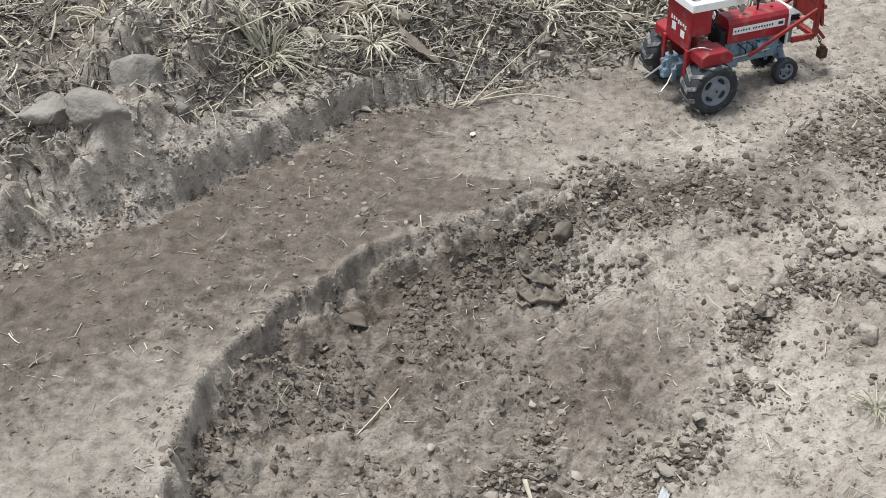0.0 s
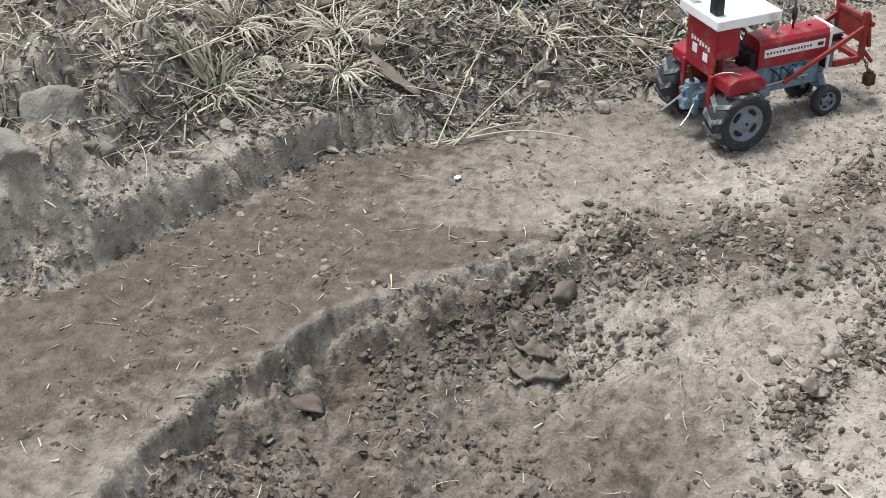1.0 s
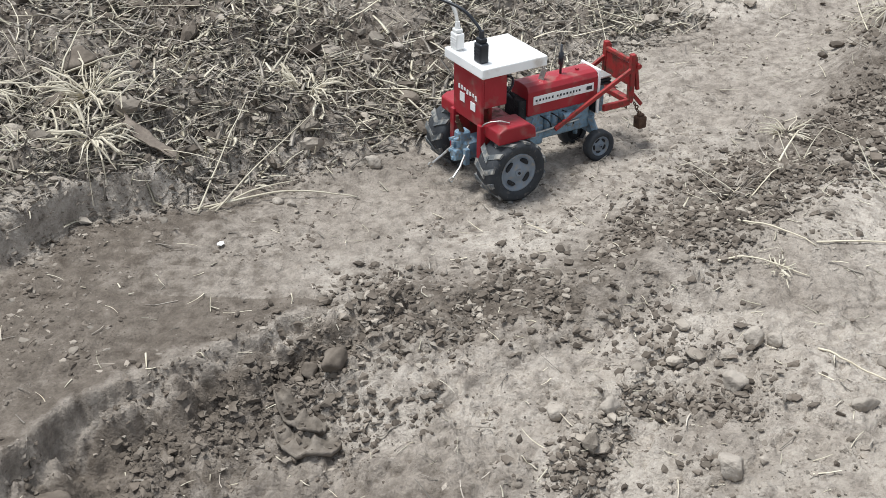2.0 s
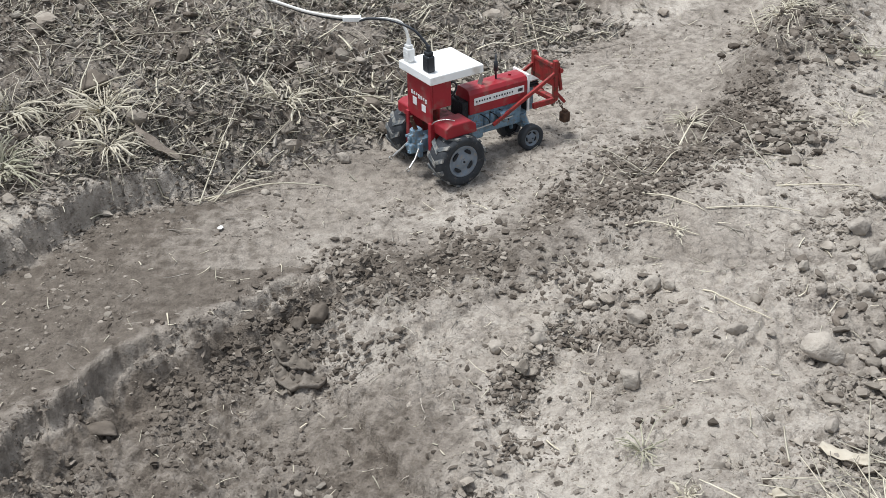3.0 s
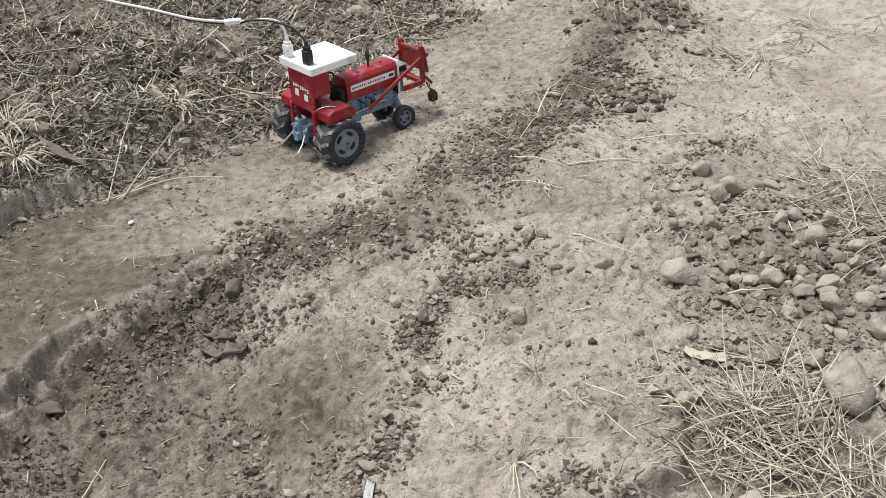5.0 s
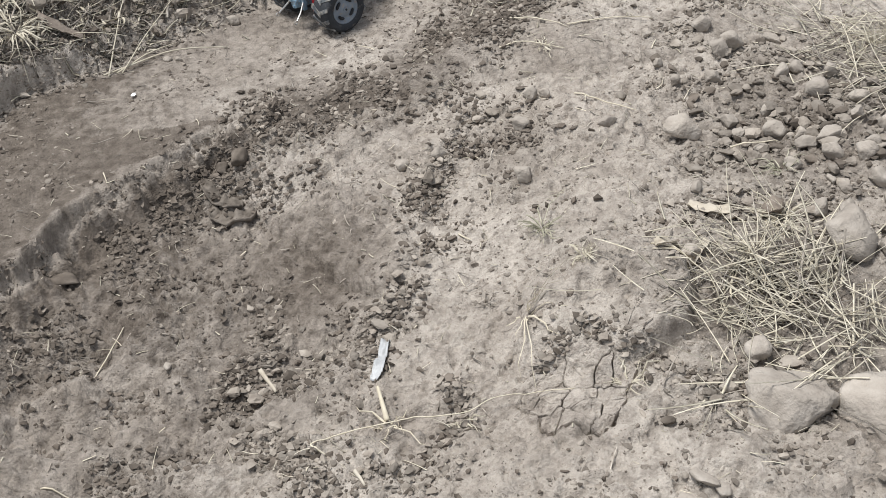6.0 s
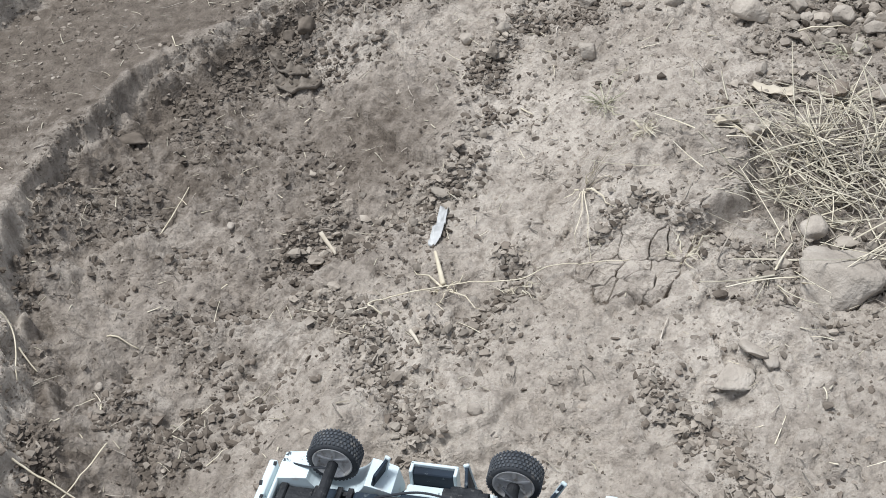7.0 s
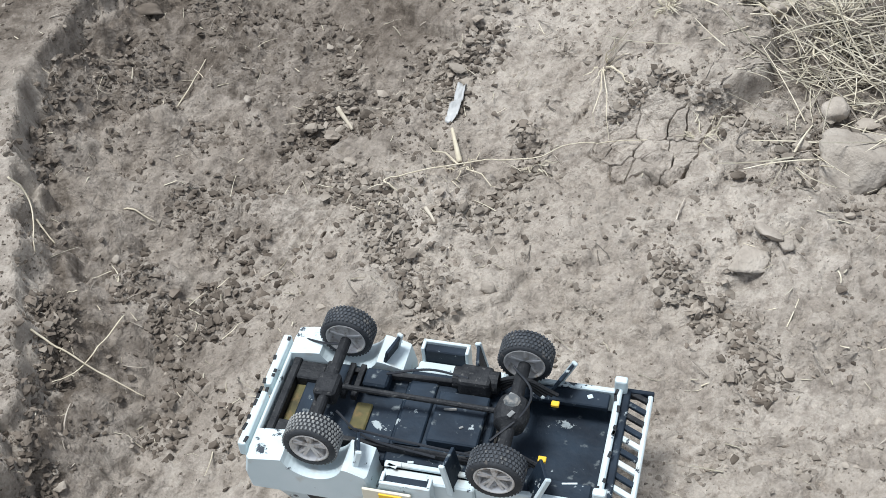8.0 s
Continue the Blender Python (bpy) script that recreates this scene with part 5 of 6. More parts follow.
def build_crust():
    crust = root("cracked_crust", Matrix.Identity(4), "dried soil crust split into plates by dark cracks", "soil crust")
    rng = random.Random(4)
    seeds = []
    while len(seeds) < 15:
        p = (rng.uniform(0.145, 0.245), rng.uniform(0.667, 0.767))
        if all(math.dist(p, q) > 0.0135 for q in seeds) and crust_area(np.array([p[0]]), np.array([p[1]]))[0] > 0.9:
            seeds.append(p)
    for a in seeds:
        poly = []
        for t in np.linspace(0, 2 * math.pi, 41)[:-1]:
            rx, ry = crust_rim(t)
            poly.append((0.195 + rx * math.cos(t), 0.717 + ry * math.sin(t)))
        for b in seeds:
            if b != a and poly:
                d = math.dist(a, b)
                gap = 0.00012 + 0.0014 * abs(noise.noise(((a[0] + b[0]) * 60, (a[1] + b[1]) * 60, 3)))
                n_ = ((b[0] - a[0]) / d, (b[1] - a[1]) / d)
                poly = clip(poly, ((a[0] + b[0]) / 2 - n_[0] * gap, (a[1] + b[1]) / 2 - n_[1] * gap), n_)
        if len(poly) < 3:
            continue
        rim = []
        for p, q in zip(poly, poly[1:] + poly[:1]):
            k = max(1, int(math.dist(p, q) / 0.003))
            for j in range(k):
                t = j / k
                x, y = p[0] + t * (q[0] - p[0]), p[1] + t * (q[1] - p[1])
                w = 0.0022
                rim.append((x + w * noise.noise((x * 150, y * 150, 1)), y + w * noise.noise((x * 150, y * 150, 9))))
        bm = bmesh.new()
        tilt = (rng.uniform(-0.05, 0.05), rng.uniform(-0.05, 0.05))
        up = rng.uniform(-0.0004, 0.0014)

        def z_of(x, y, drop):
            bed = height(x, y) + CRUST_DEPTH * float(crust_area(np.array([x]), np.array([y]))[0])
            return bed + up + tilt[0] * (x - a[0]) + tilt[1] * (y - a[1]) - drop

        loops = []
        for shrink, drop in ((0.98, 0.011), (1.0, 0.0012), (0.95, 0.0), (0.6, -0.0003), (0.25, -0.0002)):
            loops.append([bm.verts.new((a[0] + (x - a[0]) * shrink, a[1] + (y - a[1]) * shrink, z_of(a[0] + (x - a[0]) * shrink, a[1] + (y - a[1]) * shrink, drop))) for x, y in rim])
        for lo, hi in zip(loops, loops[1:]):
            for j in range(len(rim)):
                bm.faces.new((lo[j], lo[(j + 1) % len(rim)], hi[(j + 1) % len(rim)], hi[j]))
        bm.faces.new(loops[-1])
        part("plate", bm, SOIL, crust)


build_crust()


# ---------------------------------------------------------------- loose crumbs, straw and litter
def joined(name, co, faces, mats, label, category, sharp=False, which=None):
    """One mesh of kind stuff from arrays of corners and equal-sized faces."""
    me = bpy.data.meshes.new(name)
    k = faces.shape[1]
    me.vertices.add(len(co))
    me.vertices.foreach_set("co", co.astype(np.float32).ravel())
    me.loops.add(faces.size)
    me.loops.foreach_set("vertex_index", faces.astype(np.int32).ravel())
    me.polygons.add(len(faces))
    me.polygons.foreach_set("loop_start", np.arange(0, faces.size, k, dtype=np.int32))
    me.polygons.foreach_set("use_smooth", np.full(len(faces), not sharp))
    for m in mats:
        me.materials.append(m)
    if which is not None:
        me.polygons.foreach_set("material_index", which.astype(np.int32))
    me.update(calc_edges=True)
    return tagged(new(name, me), label, category, kind="stuff")


RNG = np.random.RandomState(7)


def spots(count, weight, lo=(-0.85, 0.28), hi=(0.78, 2.1)):
    """Random places, the denser the higher weight(x, y), which is at most 1."""
    got = []
    n = 0
    while n < count:
        x, y = RNG.uniform(lo[0], hi[0], count), RNG.uniform(lo[1], hi[1], count)
        keep = RNG.uniform(0, 1, count) < weight(x, y)
        got.append(np.stack([x[keep], y[keep]], -1))
        n += keep.sum()
    return np.concatenate(got)[:count]


def turns(n, flat=False):
    """Random rotations; flat: about the upright axis alone."""
    a = RNG.uniform(0, 2 * np.pi, n)
    out = np.zeros((n, 3, 3))
    if flat:
        out[:, 0, 0], out[:, 0, 1], out[:, 1, 0], out[:, 1, 1], out[:, 2, 2] = np.cos(a), -np.sin(a), np.sin(a), np.cos(a), 1
        return out
    q = RNG.normal(size=(n, 4))
    q /= np.linalg.norm(q, axis=1)[:, None]
    w, x, y, z = q.T
    return np.stack([1 - 2 * (y * y + z * z), 2 * (x * y - w * z), 2 * (x * z + w * y), 2 * (x * y + w * z), 1 - 2 * (x * x + z * z), 2 * (y * z - w * x),
                     2 * (x * z - w * y), 2 * (y * z + w * x), 1 - 2 * (x * x + y * y)], -1).reshape(n, 3, 3)


def crumbs(name, places, size, mats, label, fine=1, lift=0.25, pick=None):
    """Rough crumbs of earth at places."""
    n = len(places)
    bm = bmesh.new()
    if fine < 2:
        bmesh.ops.create_icosphere(bm, subdivisions=1, radius=0.5)
    else:
        bmesh.ops.create_icosphere(bm, subdivisions=fine, radius=0.5)
    bm.verts.ensure_lookup_table()
    base = np.array([v.co for v in bm.verts])
    tris = np.array([[v.index for v in f.verts] for f in bm.faces])
    bm.free()
    variants = []
    for k in range(8):
        r = np.random.RandomState(k)
        d = r.normal(size=(9, 3))
        d /= np.linalg.norm(d, axis=1)[:, None]
        v = base * (1 + (0.10 if fine > 1 else 0.24) * r.normal(size=(len(base), 1))) + (0.045 if fine > 1 else 0.09) * r.normal(size=base.shape)
        for u in d:
            over = np.maximum(v @ u - r.uniform(0.26, 0.46), 0)
            v = v - over[:, None] * u * 0.9
        variants.append(v)
    shape = np.array(variants)[RNG.randint(0, 8, n)]
    stretch = RNG.uniform(0.45, 1.35, (n, 1, 3)) * size[:, None, None]
    v = np.einsum("nij,nkj->nki", turns(n), shape * stretch)
    v[:, :, 2] *= 0.60
    z = levels(places[:, 0], places[:, 1])
    v += np.stack([places[:, 0], places[:, 1], z + lift * size], -1)[:, None]
    faces = (tris[None] + (np.arange(n) * len(base))[:, None, None]).reshape(-1, 3)
    which = np.repeat(pick if pick is not None else np.zeros(n), len(tris))
    return joined(name, v.reshape(-1, 3), faces, mats, label, "soil crumbs", True, which)


def stalks(name, places, length, thick, mats, label, category, rise=0.25, bend=0.3, pick=None, flat=0.55, heading=None, hover=0.6):
    """Bent straws lying on the ground at places, rising a little at one end."""
    n, rings, sides = len(places), 5, 3
    a = RNG.uniform(0, 2 * np.pi, n) if heading is None else heading
    el = RNG.normal(0, rise, n)
    d = np.stack([np.cos(a) * np.cos(el), np.sin(a) * np.cos(el), np.abs(np.sin(el))], -1)
    side = np.stack([-np.sin(a), np.cos(a), np.zeros(n)], -1)
    up = np.cross(d, side)
    up *= np.sign(up[:, 2:3] + 1e-9)
    cu, cv = RNG.normal(0, bend, n), RNG.normal(0, bend * 0.5, n)
    z = levels(places[:, 0], places[:, 1])
    root_ = np.stack([places[:, 0], places[:, 1], z + thick * hover], -1)
    t = np.linspace(0, 1, rings)
    v = np.zeros((n, rings, sides, 3))
    for k, s in enumerate(t):
        c = root_ + d * (length * s)[:, None] + side * (cu * length * s * s)[:, None] + up * (cv * length * s * s)[:, None]
        ground = levels(c[:, 0], c[:, 1])
        c[:, 2] = np.maximum(c[:, 2], ground + thick * 0.35)
        w = thick * (1 - 0.45 * s) * 0.5
        for j in range(sides):
            b = 2 * np.pi * j / sides + 0.5
            v[:, k, j] = c + side * (np.cos(b) * w)[:, None] + up * (np.sin(b) * w * flat)[:, None]
    f = []
    for k in range(rings - 1):
        for j in range(sides):
            f.append((k * sides + j, k * sides + (j + 1) % sides, (k + 1) * sides + (j + 1) % sides, (k + 1) * sides + j))
    f = np.array(f)
    faces = (f[None] + (np.arange(n) * rings * sides)[:, None, None]).reshape(-1, 4)
    which = np.repeat(pick if pick is not None else np.zeros(n), len(f))
    return joined(name, v.reshape(-1, 3), faces, mats, label, category, False, which)


def on_bank(x, y):
    edge = np.interp(x, [-0.55, -0.42, -0.26], [0.028, 0.010, -0.025])
    return smooth(edge, edge + 0.05, -along(FOOT, x, y)[0])


def ledge_side(x, y):
    return along(LEDGE, x, y)[0]


STRIP = [(-0.06, 1.285), (0.02, 1.315), (0.12, 1.33), (0.22, 1.42), (0.36, 1.60), (0.46, 1.68)]
RIDGE = [(-0.10, 0.86), (-0.05, 0.88), (0.0, 0.85), (0.05, 0.92), (0.10, 1.05), (0.16, 1.20), (0.22, 1.25)]
TRAIL = [(-0.09, 0.77), (-0.063, 0.716), (-0.039, 0.683), (-0.041, 0.652), (-0.023, 0.599), (-0.01, 0.55)]
SIDE = [(0.183, 0.572), (0.203, 0.534), (0.224, 0.506), (0.235, 0.444)]
CLODS = [(0.175, 0.770), (0.215, 0.775), (0.265, 0.735), (0.30, 0.695), (0.325, 0.69)]


def hug(line, x, y, wide):
    return np.exp(-((along(line, x, y)[0] / wide) ** 2))


def patch(x, y, cx, cy, rx, ry):
    return np.exp(-(((x - cx) / rx) ** 2 + ((y - cy) / ry) ** 2))


def damp_weight(x, y):
    d = ledge_side(x, y)
    foot = smooth(0.010, 0.024, d) * np.exp(-np.maximum(d, 0) / 0.07) * (y < 1.27) * (x < 0)
    clump = np.clip(0.05 + 1.9 * NB.fbm(x, y, 18, 4), 0.02, 1)
    return np.clip((0.9 * foot + 0.5 * hug(STRIP, x, y, 0.055) + 0.35 * hug(RIDGE, x, y, 0.04) + 0.25 * patch(x, y, 0.40, 1.60, 0.08, 0.06) + 0.3 * patch(x, y, 0.22, 1.12, 0.05, 0.10)
                    + 0.5 * patch(x, y, -0.08, 0.88, 0.05, 0.04) + 0.8 * patch(x, y, -0.27, 0.66, 0.05, 0.13)) * clump + 0.022 * (d > 0) * (x < 0.0) * (y < 1.27) * clump, 0, 1)


def dry_weight(x, y):
    clump = np.clip(0.15 + 1.6 * NA.fbm(x, y, 17, 3), 0.02, 1)
    return np.clip((0.8 * hug(RIDGE, x, y, 0.03) + 0.7 * hug(TRAIL, x, y, 0.022) + 0.9 * patch(x, y, 0.52, 1.12, 0.14, 0.17) + 0.6 * patch(x, y, 0.40, 0.95, 0.09, 0.05) + 0.5 * patch(x, y, 0.30, 0.60, 0.05, 0.06)
                    + 0.7 * patch(x, y, 0.34, 0.70, 0.06, 0.035) + 0.5 * patch(x, y, 0.50, 1.40, 0.08, 0.06) + 0.5 * patch(x, y, 0.20, 0.790, 0.05, 0.018) + 0.6 * patch(x, y, 0.075, 0.735, 0.018, 0.03)
                    + 0.6 * patch(x, y, 0.03, 0.665, 0.045, 0.016)) * clump + 0.010 * clump, 0, 1)


def bank_weight(x, y):
    return np.clip(on_bank(x, y) * np.clip(0.65 + 0.6 * NB.fbm(x, y, 9, 3), 0.1, 1) * (1 - 0.6 * smooth(-0.50, -0.60, x) * smooth(1.36, 1.2, y)), 0, 1)


def track_weight(x, y):
    return np.clip(0.25 + 1.0 * NC.fbm(x, y, 9, 4), 0.04, 1) * (1 - on_bank(x, y))


def sized(n, small, big, power=2.6):
    return small + (big - small) * RNG.uniform(0, 1, n) ** power


p = spots(15000, damp_weight)
crumbs("damp_crumbs", p, sized(len(p), 0.0016, 0.0115, 3.6), [CLOD_DAMP, CLOD], "dark damp soil crumbs below the ledge and along the track", lift=0.16, pick=(RNG.uniform(0, 1, len(p)) < 0.06))
p = spots(10500, dry_weight)
crumbs("dry_crumbs", p, sized(len(p), 0.0015, 0.0105, 3.6), [CLOD, CLOD_DAMP], "pale dry soil crumbs in patches", lift=0.12, pick=(RNG.uniform(0, 1, len(p)) < 0.25))
p = spots(680, lambda x, y: patch(x, y, 0.54, 1.10, 0.10, 0.15) + 0.35 * patch(x, y, 0.42, 0.94, 0.08, 0.04) + 0.4 * patch(x, y, 0.36, 0.69, 0.05, 0.03) + 0.3 * hug(RIDGE, x, y, 0.02))
crumbs("loose_clods", p, sized(len(p), 0.005, 0.021, 2.6), [CLOD, CLOD_DAMP], "loose rounded clods heaped in patches", 2, 0.25, (RNG.uniform(0, 1, len(p)) < 0.2))
p = spots(13000, bank_weight, (-0.85, 0.95))
crumbs("bank_crumbs", p, sized(len(p), 0.002, 0.013, 3.6), [CLOD, CLOD_DAMP], "grey crumbled earth covering the bank", pick=(RNG.uniform(0, 1, len(p)) < 0.4))
p = spots(290, bank_weight, (-0.8, 1.1))
crumbs("bank_clods", p, sized(len(p), 0.012, 0.032, 2.2), [CLOD, CLOD_DAMP], "grey-brown clods on the bank", 2, 0.2, (RNG.uniform(0, 1, len(p)) < 0.4))
p = spots(7500, track_weight)
crumbs("track_crumbs", p, sized(len(p), 0.0014, 0.0066, 3.8), [CLOD_DAMP, CLOD], "small dark crumbs scattered over the track", lift=0.10, pick=(RNG.uniform(0, 1, len(p)) < 0.15))

p = spots(900, lambda x, y: np.exp(-(((ledge_side(x, y) - 0.010) / 0.010) ** 2)) * (y < 1.27) * np.clip(0.4 + 1.2 * NB.fbm(x, y, 25, 3), 0.05, 1), (-0.45, 0.35), (-0.05, 1.3))
crumbs("ledge_crumbs", p, sized(len(p), 0.0016, 0.0075, 2.6), [CLOD, CLOD_DAMP], "broken crumbs along the crumbling ledge", lift=0.0, pick=(RNG.uniform(0, 1, len(p)) < 0.7))
p = spots(7000, lambda x, y: np.clip(hug(STRIP, x, y, 0.042) + 0.7 * patch(x, y, -0.11, 1.235, 0.05, 0.035) + 0.5 * patch(x, y, 0.20, 1.20, 0.05, 0.07), 0, 1) * np.clip(0.12 + 1.4 * NC.fbm(x, y, 20, 3), 0.04, 1), (-0.2, 1.05), (0.55, 1.75))
crumbs("strip_crumbs", p, sized(len(p), 0.0018, 0.0120, 2.8), [CLOD_DAMP, CLOD], "dark crumbs strewn along the track's edge", lift=0.08, pick=(RNG.uniform(0, 1, len(p)) < 0.35))
p = spots(4200, lambda x, y: np.exp(-(((along(FOOT, x, y)[0] + 0.012) / 0.025) ** 2)) * np.clip(0.4 + 1.1 * NB.fbm(x, y, 20, 3), 0.06, 1), (-0.8, 0.9), (0.4, 1.95))
crumbs("foot_crumbs", p, sized(len(p), 0.0016, 0.009, 3.0), [CLOD_DAMP, CLOD], "crumbs fallen along the foot of the bank", lift=0.1, pick=(RNG.uniform(0, 1, len(p)) < 0.5))
p = spots(520, lambda x, y: patch(x, y, 0.458, 1.60, 0.045, 0.035) + 0.35 * patch(x, y, 0.56, 1.86, 0.07, 0.10), (0.3, 1.45), (0.75, 2.1))
crumbs("verge_clods", p, sized(len(p), 0.004, 0.019, 2.2), [CLOD_DAMP, CLOD], "dark broken clods heaped on the verge", 2, 0.3, (RNG.uniform(0, 1, len(p)) < 0.25))
HEAP = [(-0.03, 0.865), (0.007, 0.884), (0.031, 0.897), (0.073, 0.925)]
HOLE = [(0.0, 0.678), (0.03, 0.687), (0.065, 0.70), (0.088, 0.725), (0.096, 0.752), (0.090, 0.775)]
p = spots(3900, lambda x, y: 0.9 * hug(HEAP, x, y, 0.012) + 0.8 * hug(HOLE, x, y, 0.010) + 0.55 * hug(TRAIL, x, y, 0.015) + 0.8 * hug(SIDE, x, y, 0.014) + 0.8 * hug(CLODS, x, y, 0.011) + 0.5 * patch(x, y, -0.08, 0.93, 0.02, 0.04) + 0.4 * patch(x, y, -0.09, 0.875, 0.03, 0.02), (-0.2, 0.42), (0.34, 1.0))
crumbs("crumb_ridge", p, sized(len(p), 0.0018, 0.0115, 2.4), [CLOD, CLOD_DAMP], "packed rounded crumbs in low ridges and round the hole", lift=0.14, pick=(RNG.uniform(0, 1, len(p)) < 0.3))

p = spots(9000, lambda x, y: (1 - on_bank(x, y)) * np.clip(-0.10 + 1.5 * NC.fbm(x + 2.0, y, 13, 4, 0.6), 0.015, 1), (-0.45, 0.35), (0.62, 1.75))
crumbs("soil_flakes", p, sized(len(p), 0.0022, 0.0095, 3.0), [CLOD_DAMP, CLOD], "thin dark flakes of crumbled crust on the soil", lift=-0.02, pick=(RNG.uniform(0, 1, len(p)) < np.clip(0.35 + 4.0 * (p[:, 0] + 0.04), 0.25, 0.97)))

# straw on the bank
p = spots(16000, lambda x, y: bank_weight(x, y) * np.clip(1.1 - 0.9 * smooth(0.1, 0.45, x), 0.1, 1), (-0.85, 1.0))
n = len(p)
pick = RNG.choice([0, 1], n, p=[0.38, 0.62])
stalks("bank_litter", p, sized(n, 0.007, 0.034, 1.9), sized(n, 0.0016, 0.0065, 2.2), [STRAW, STRAW_GREY], "weathered straw and chaff matted on the bank", "straw", 0.35, 0.25, pick, 0.28)
p = spots(620, lambda x, y: bank_weight(x, y) * np.clip(1.0 - 0.8 * smooth(0.1, 0.45, x), 0.1, 1), (-0.85, 1.1))
n = len(p)
stalks("bank_straw", p, sized(n, 0.03, 0.12, 1.8), sized(n, 0.0015, 0.0038, 2), [STRAW, STRAW_GREY], "long pale straws lying across the bank", "straw", 0.25, 0.25, RNG.choice([0, 1], n, p=[0.7, 0.3]), 0.6)
p = spots(420, lambda x, y: 0.9 * patch(x, y, 0.57, 1.90, 0.07, 0.12) + 0.7 * patch(x, y, 0.66, 1.66, 0.06, 0.06) + 0.8 * patch(x, y, 0.35, 1.585, 0.035, 0.02) + 0.8 * patch(x, y, 0.262, 1.49, 0.03, 0.02) + 0.5 * patch(x, y, 0.81, 1.75, 0.08, 0.05) + 0.5 * patch(x, y, 0.48, 1.58, 0.06, 0.05), (0.15, 1.4), (0.95, 2.2))
n = len(p)
stalks("verge_straw", p, sized(n, 0.012, 0.075, 1.8), sized(n, 0.0013, 0.0036, 2), [STRAW, STRAW_GREY], "short dry straws strewn over the verge", "straw", 0.28, 0.2, RNG.choice([0, 1], n, p=[0.7, 0.3]), 0.5)
# straw heap beside the lumps, and thin litter elsewhere
p = spots(900, lambda x, y: patch(x, y, 0.400, 0.805, 0.062, 0.072) + 0.5 * patch(x, y, 0.45, 0.72, 0.06, 0.05) + 0.5 * patch(x, y, 0.67, 1.20, 0.06, 0.13) + 0.25 * patch(x, y, 0.33, 0.67, 0.06, 0.02), (0.2, 0.55), (0.78, 1.5))
n = len(p)
bundle = 3.0 * NA.one(p[:, 0] * 16, p[:, 1] * 16) + 0.35 + RNG.normal(0, 0.45, n) + np.pi * RNG.randint(0, 2, n)
stalks("straw_heap", p, sized(n, 0.02, 0.105, 1.5), sized(n, 0.0013, 0.0034, 2), [STRAW, STRAW_GREY], "loose heap of pale dry straw", "straw", 0.30, 0.16, RNG.choice([0, 1], n, p=[0.8, 0.2]), 0.5, heading=bundle, hover=2.5)
p = spots(3600, lambda x, y: 0.25 * dry_weight(x, y) + 0.35 * damp_weight(x, y) + 0.12 + 0.2 * patch(x, y, 0.3, 1.45, 0.2, 0.2))
n = len(p)
stalks("soil_litter", p, sized(n, 0.005, 0.026, 2.4), sized(n, 0.0009, 0.0022, 2), [STRAW, STRAW_GREY], "short bits of straw scattered on the soil", "straw", 0.15, 0.2, RNG.choice([0, 1], n, p=[0.45, 0.55]), 0.6)


# ---------------------------------------------------------------- single stalks, tufts and scraps
def draped(points, radius, lift=0.001, steps=8, flat=0.8):
    """A rod along (x, y) or (x, y, height above ground) that follows the ground."""
    line = smoothed([(q[0], q[1], q[2] if len(q) > 2 else 0.0) for q in points], steps)
    run, beds = [0.0], [height(v.x, v.y) for v in line]
    for a, b in zip(line, line[1:]):
        run.append(run[-1] + math.hypot(b.x - a.x, b.y - a.y) + 1e-6)
    hull = []
    for k in range(len(line)):
        while len(hull) > 1 and (beds[hull[-1]] - beds[hull[-2]]) * (run[k] - run[hull[-2]]) <= (beds[k] - beds[hull[-2]]) * (run[hull[-1]] - run[hull[-2]]):
            hull.pop()
        hull.append(k)
    stiff = np.interp(run, [run[k] for k in hull], [beds[k] for k in hull])
    out = [(v.x, v.y, 0.8 * float(s) + 0.2 * g + lift * 0.5 + radius + max(v.z, 0) * 0.6) for v, s, g in zip(line, stiff, beds)]
    return tube(out, radius, 6, taper=[1 - 0.5 * k / len(out) for k in range(len(out))], flat=flat)


STRAW_PALE = material("pale_straw", [(0.46, 0.40, 0.29), (0.60, 0.54, 0.415)], 90, 0.7, bump=0.2)


def stalk(points, radius=0.0011, mat=STRAW_PALE, label="single dry straw lying on the soil", group="single straws"):
    return tagged(part("straw_stalk", draped(points, radius), mat, smooth_faces=True), label, "straw", group)


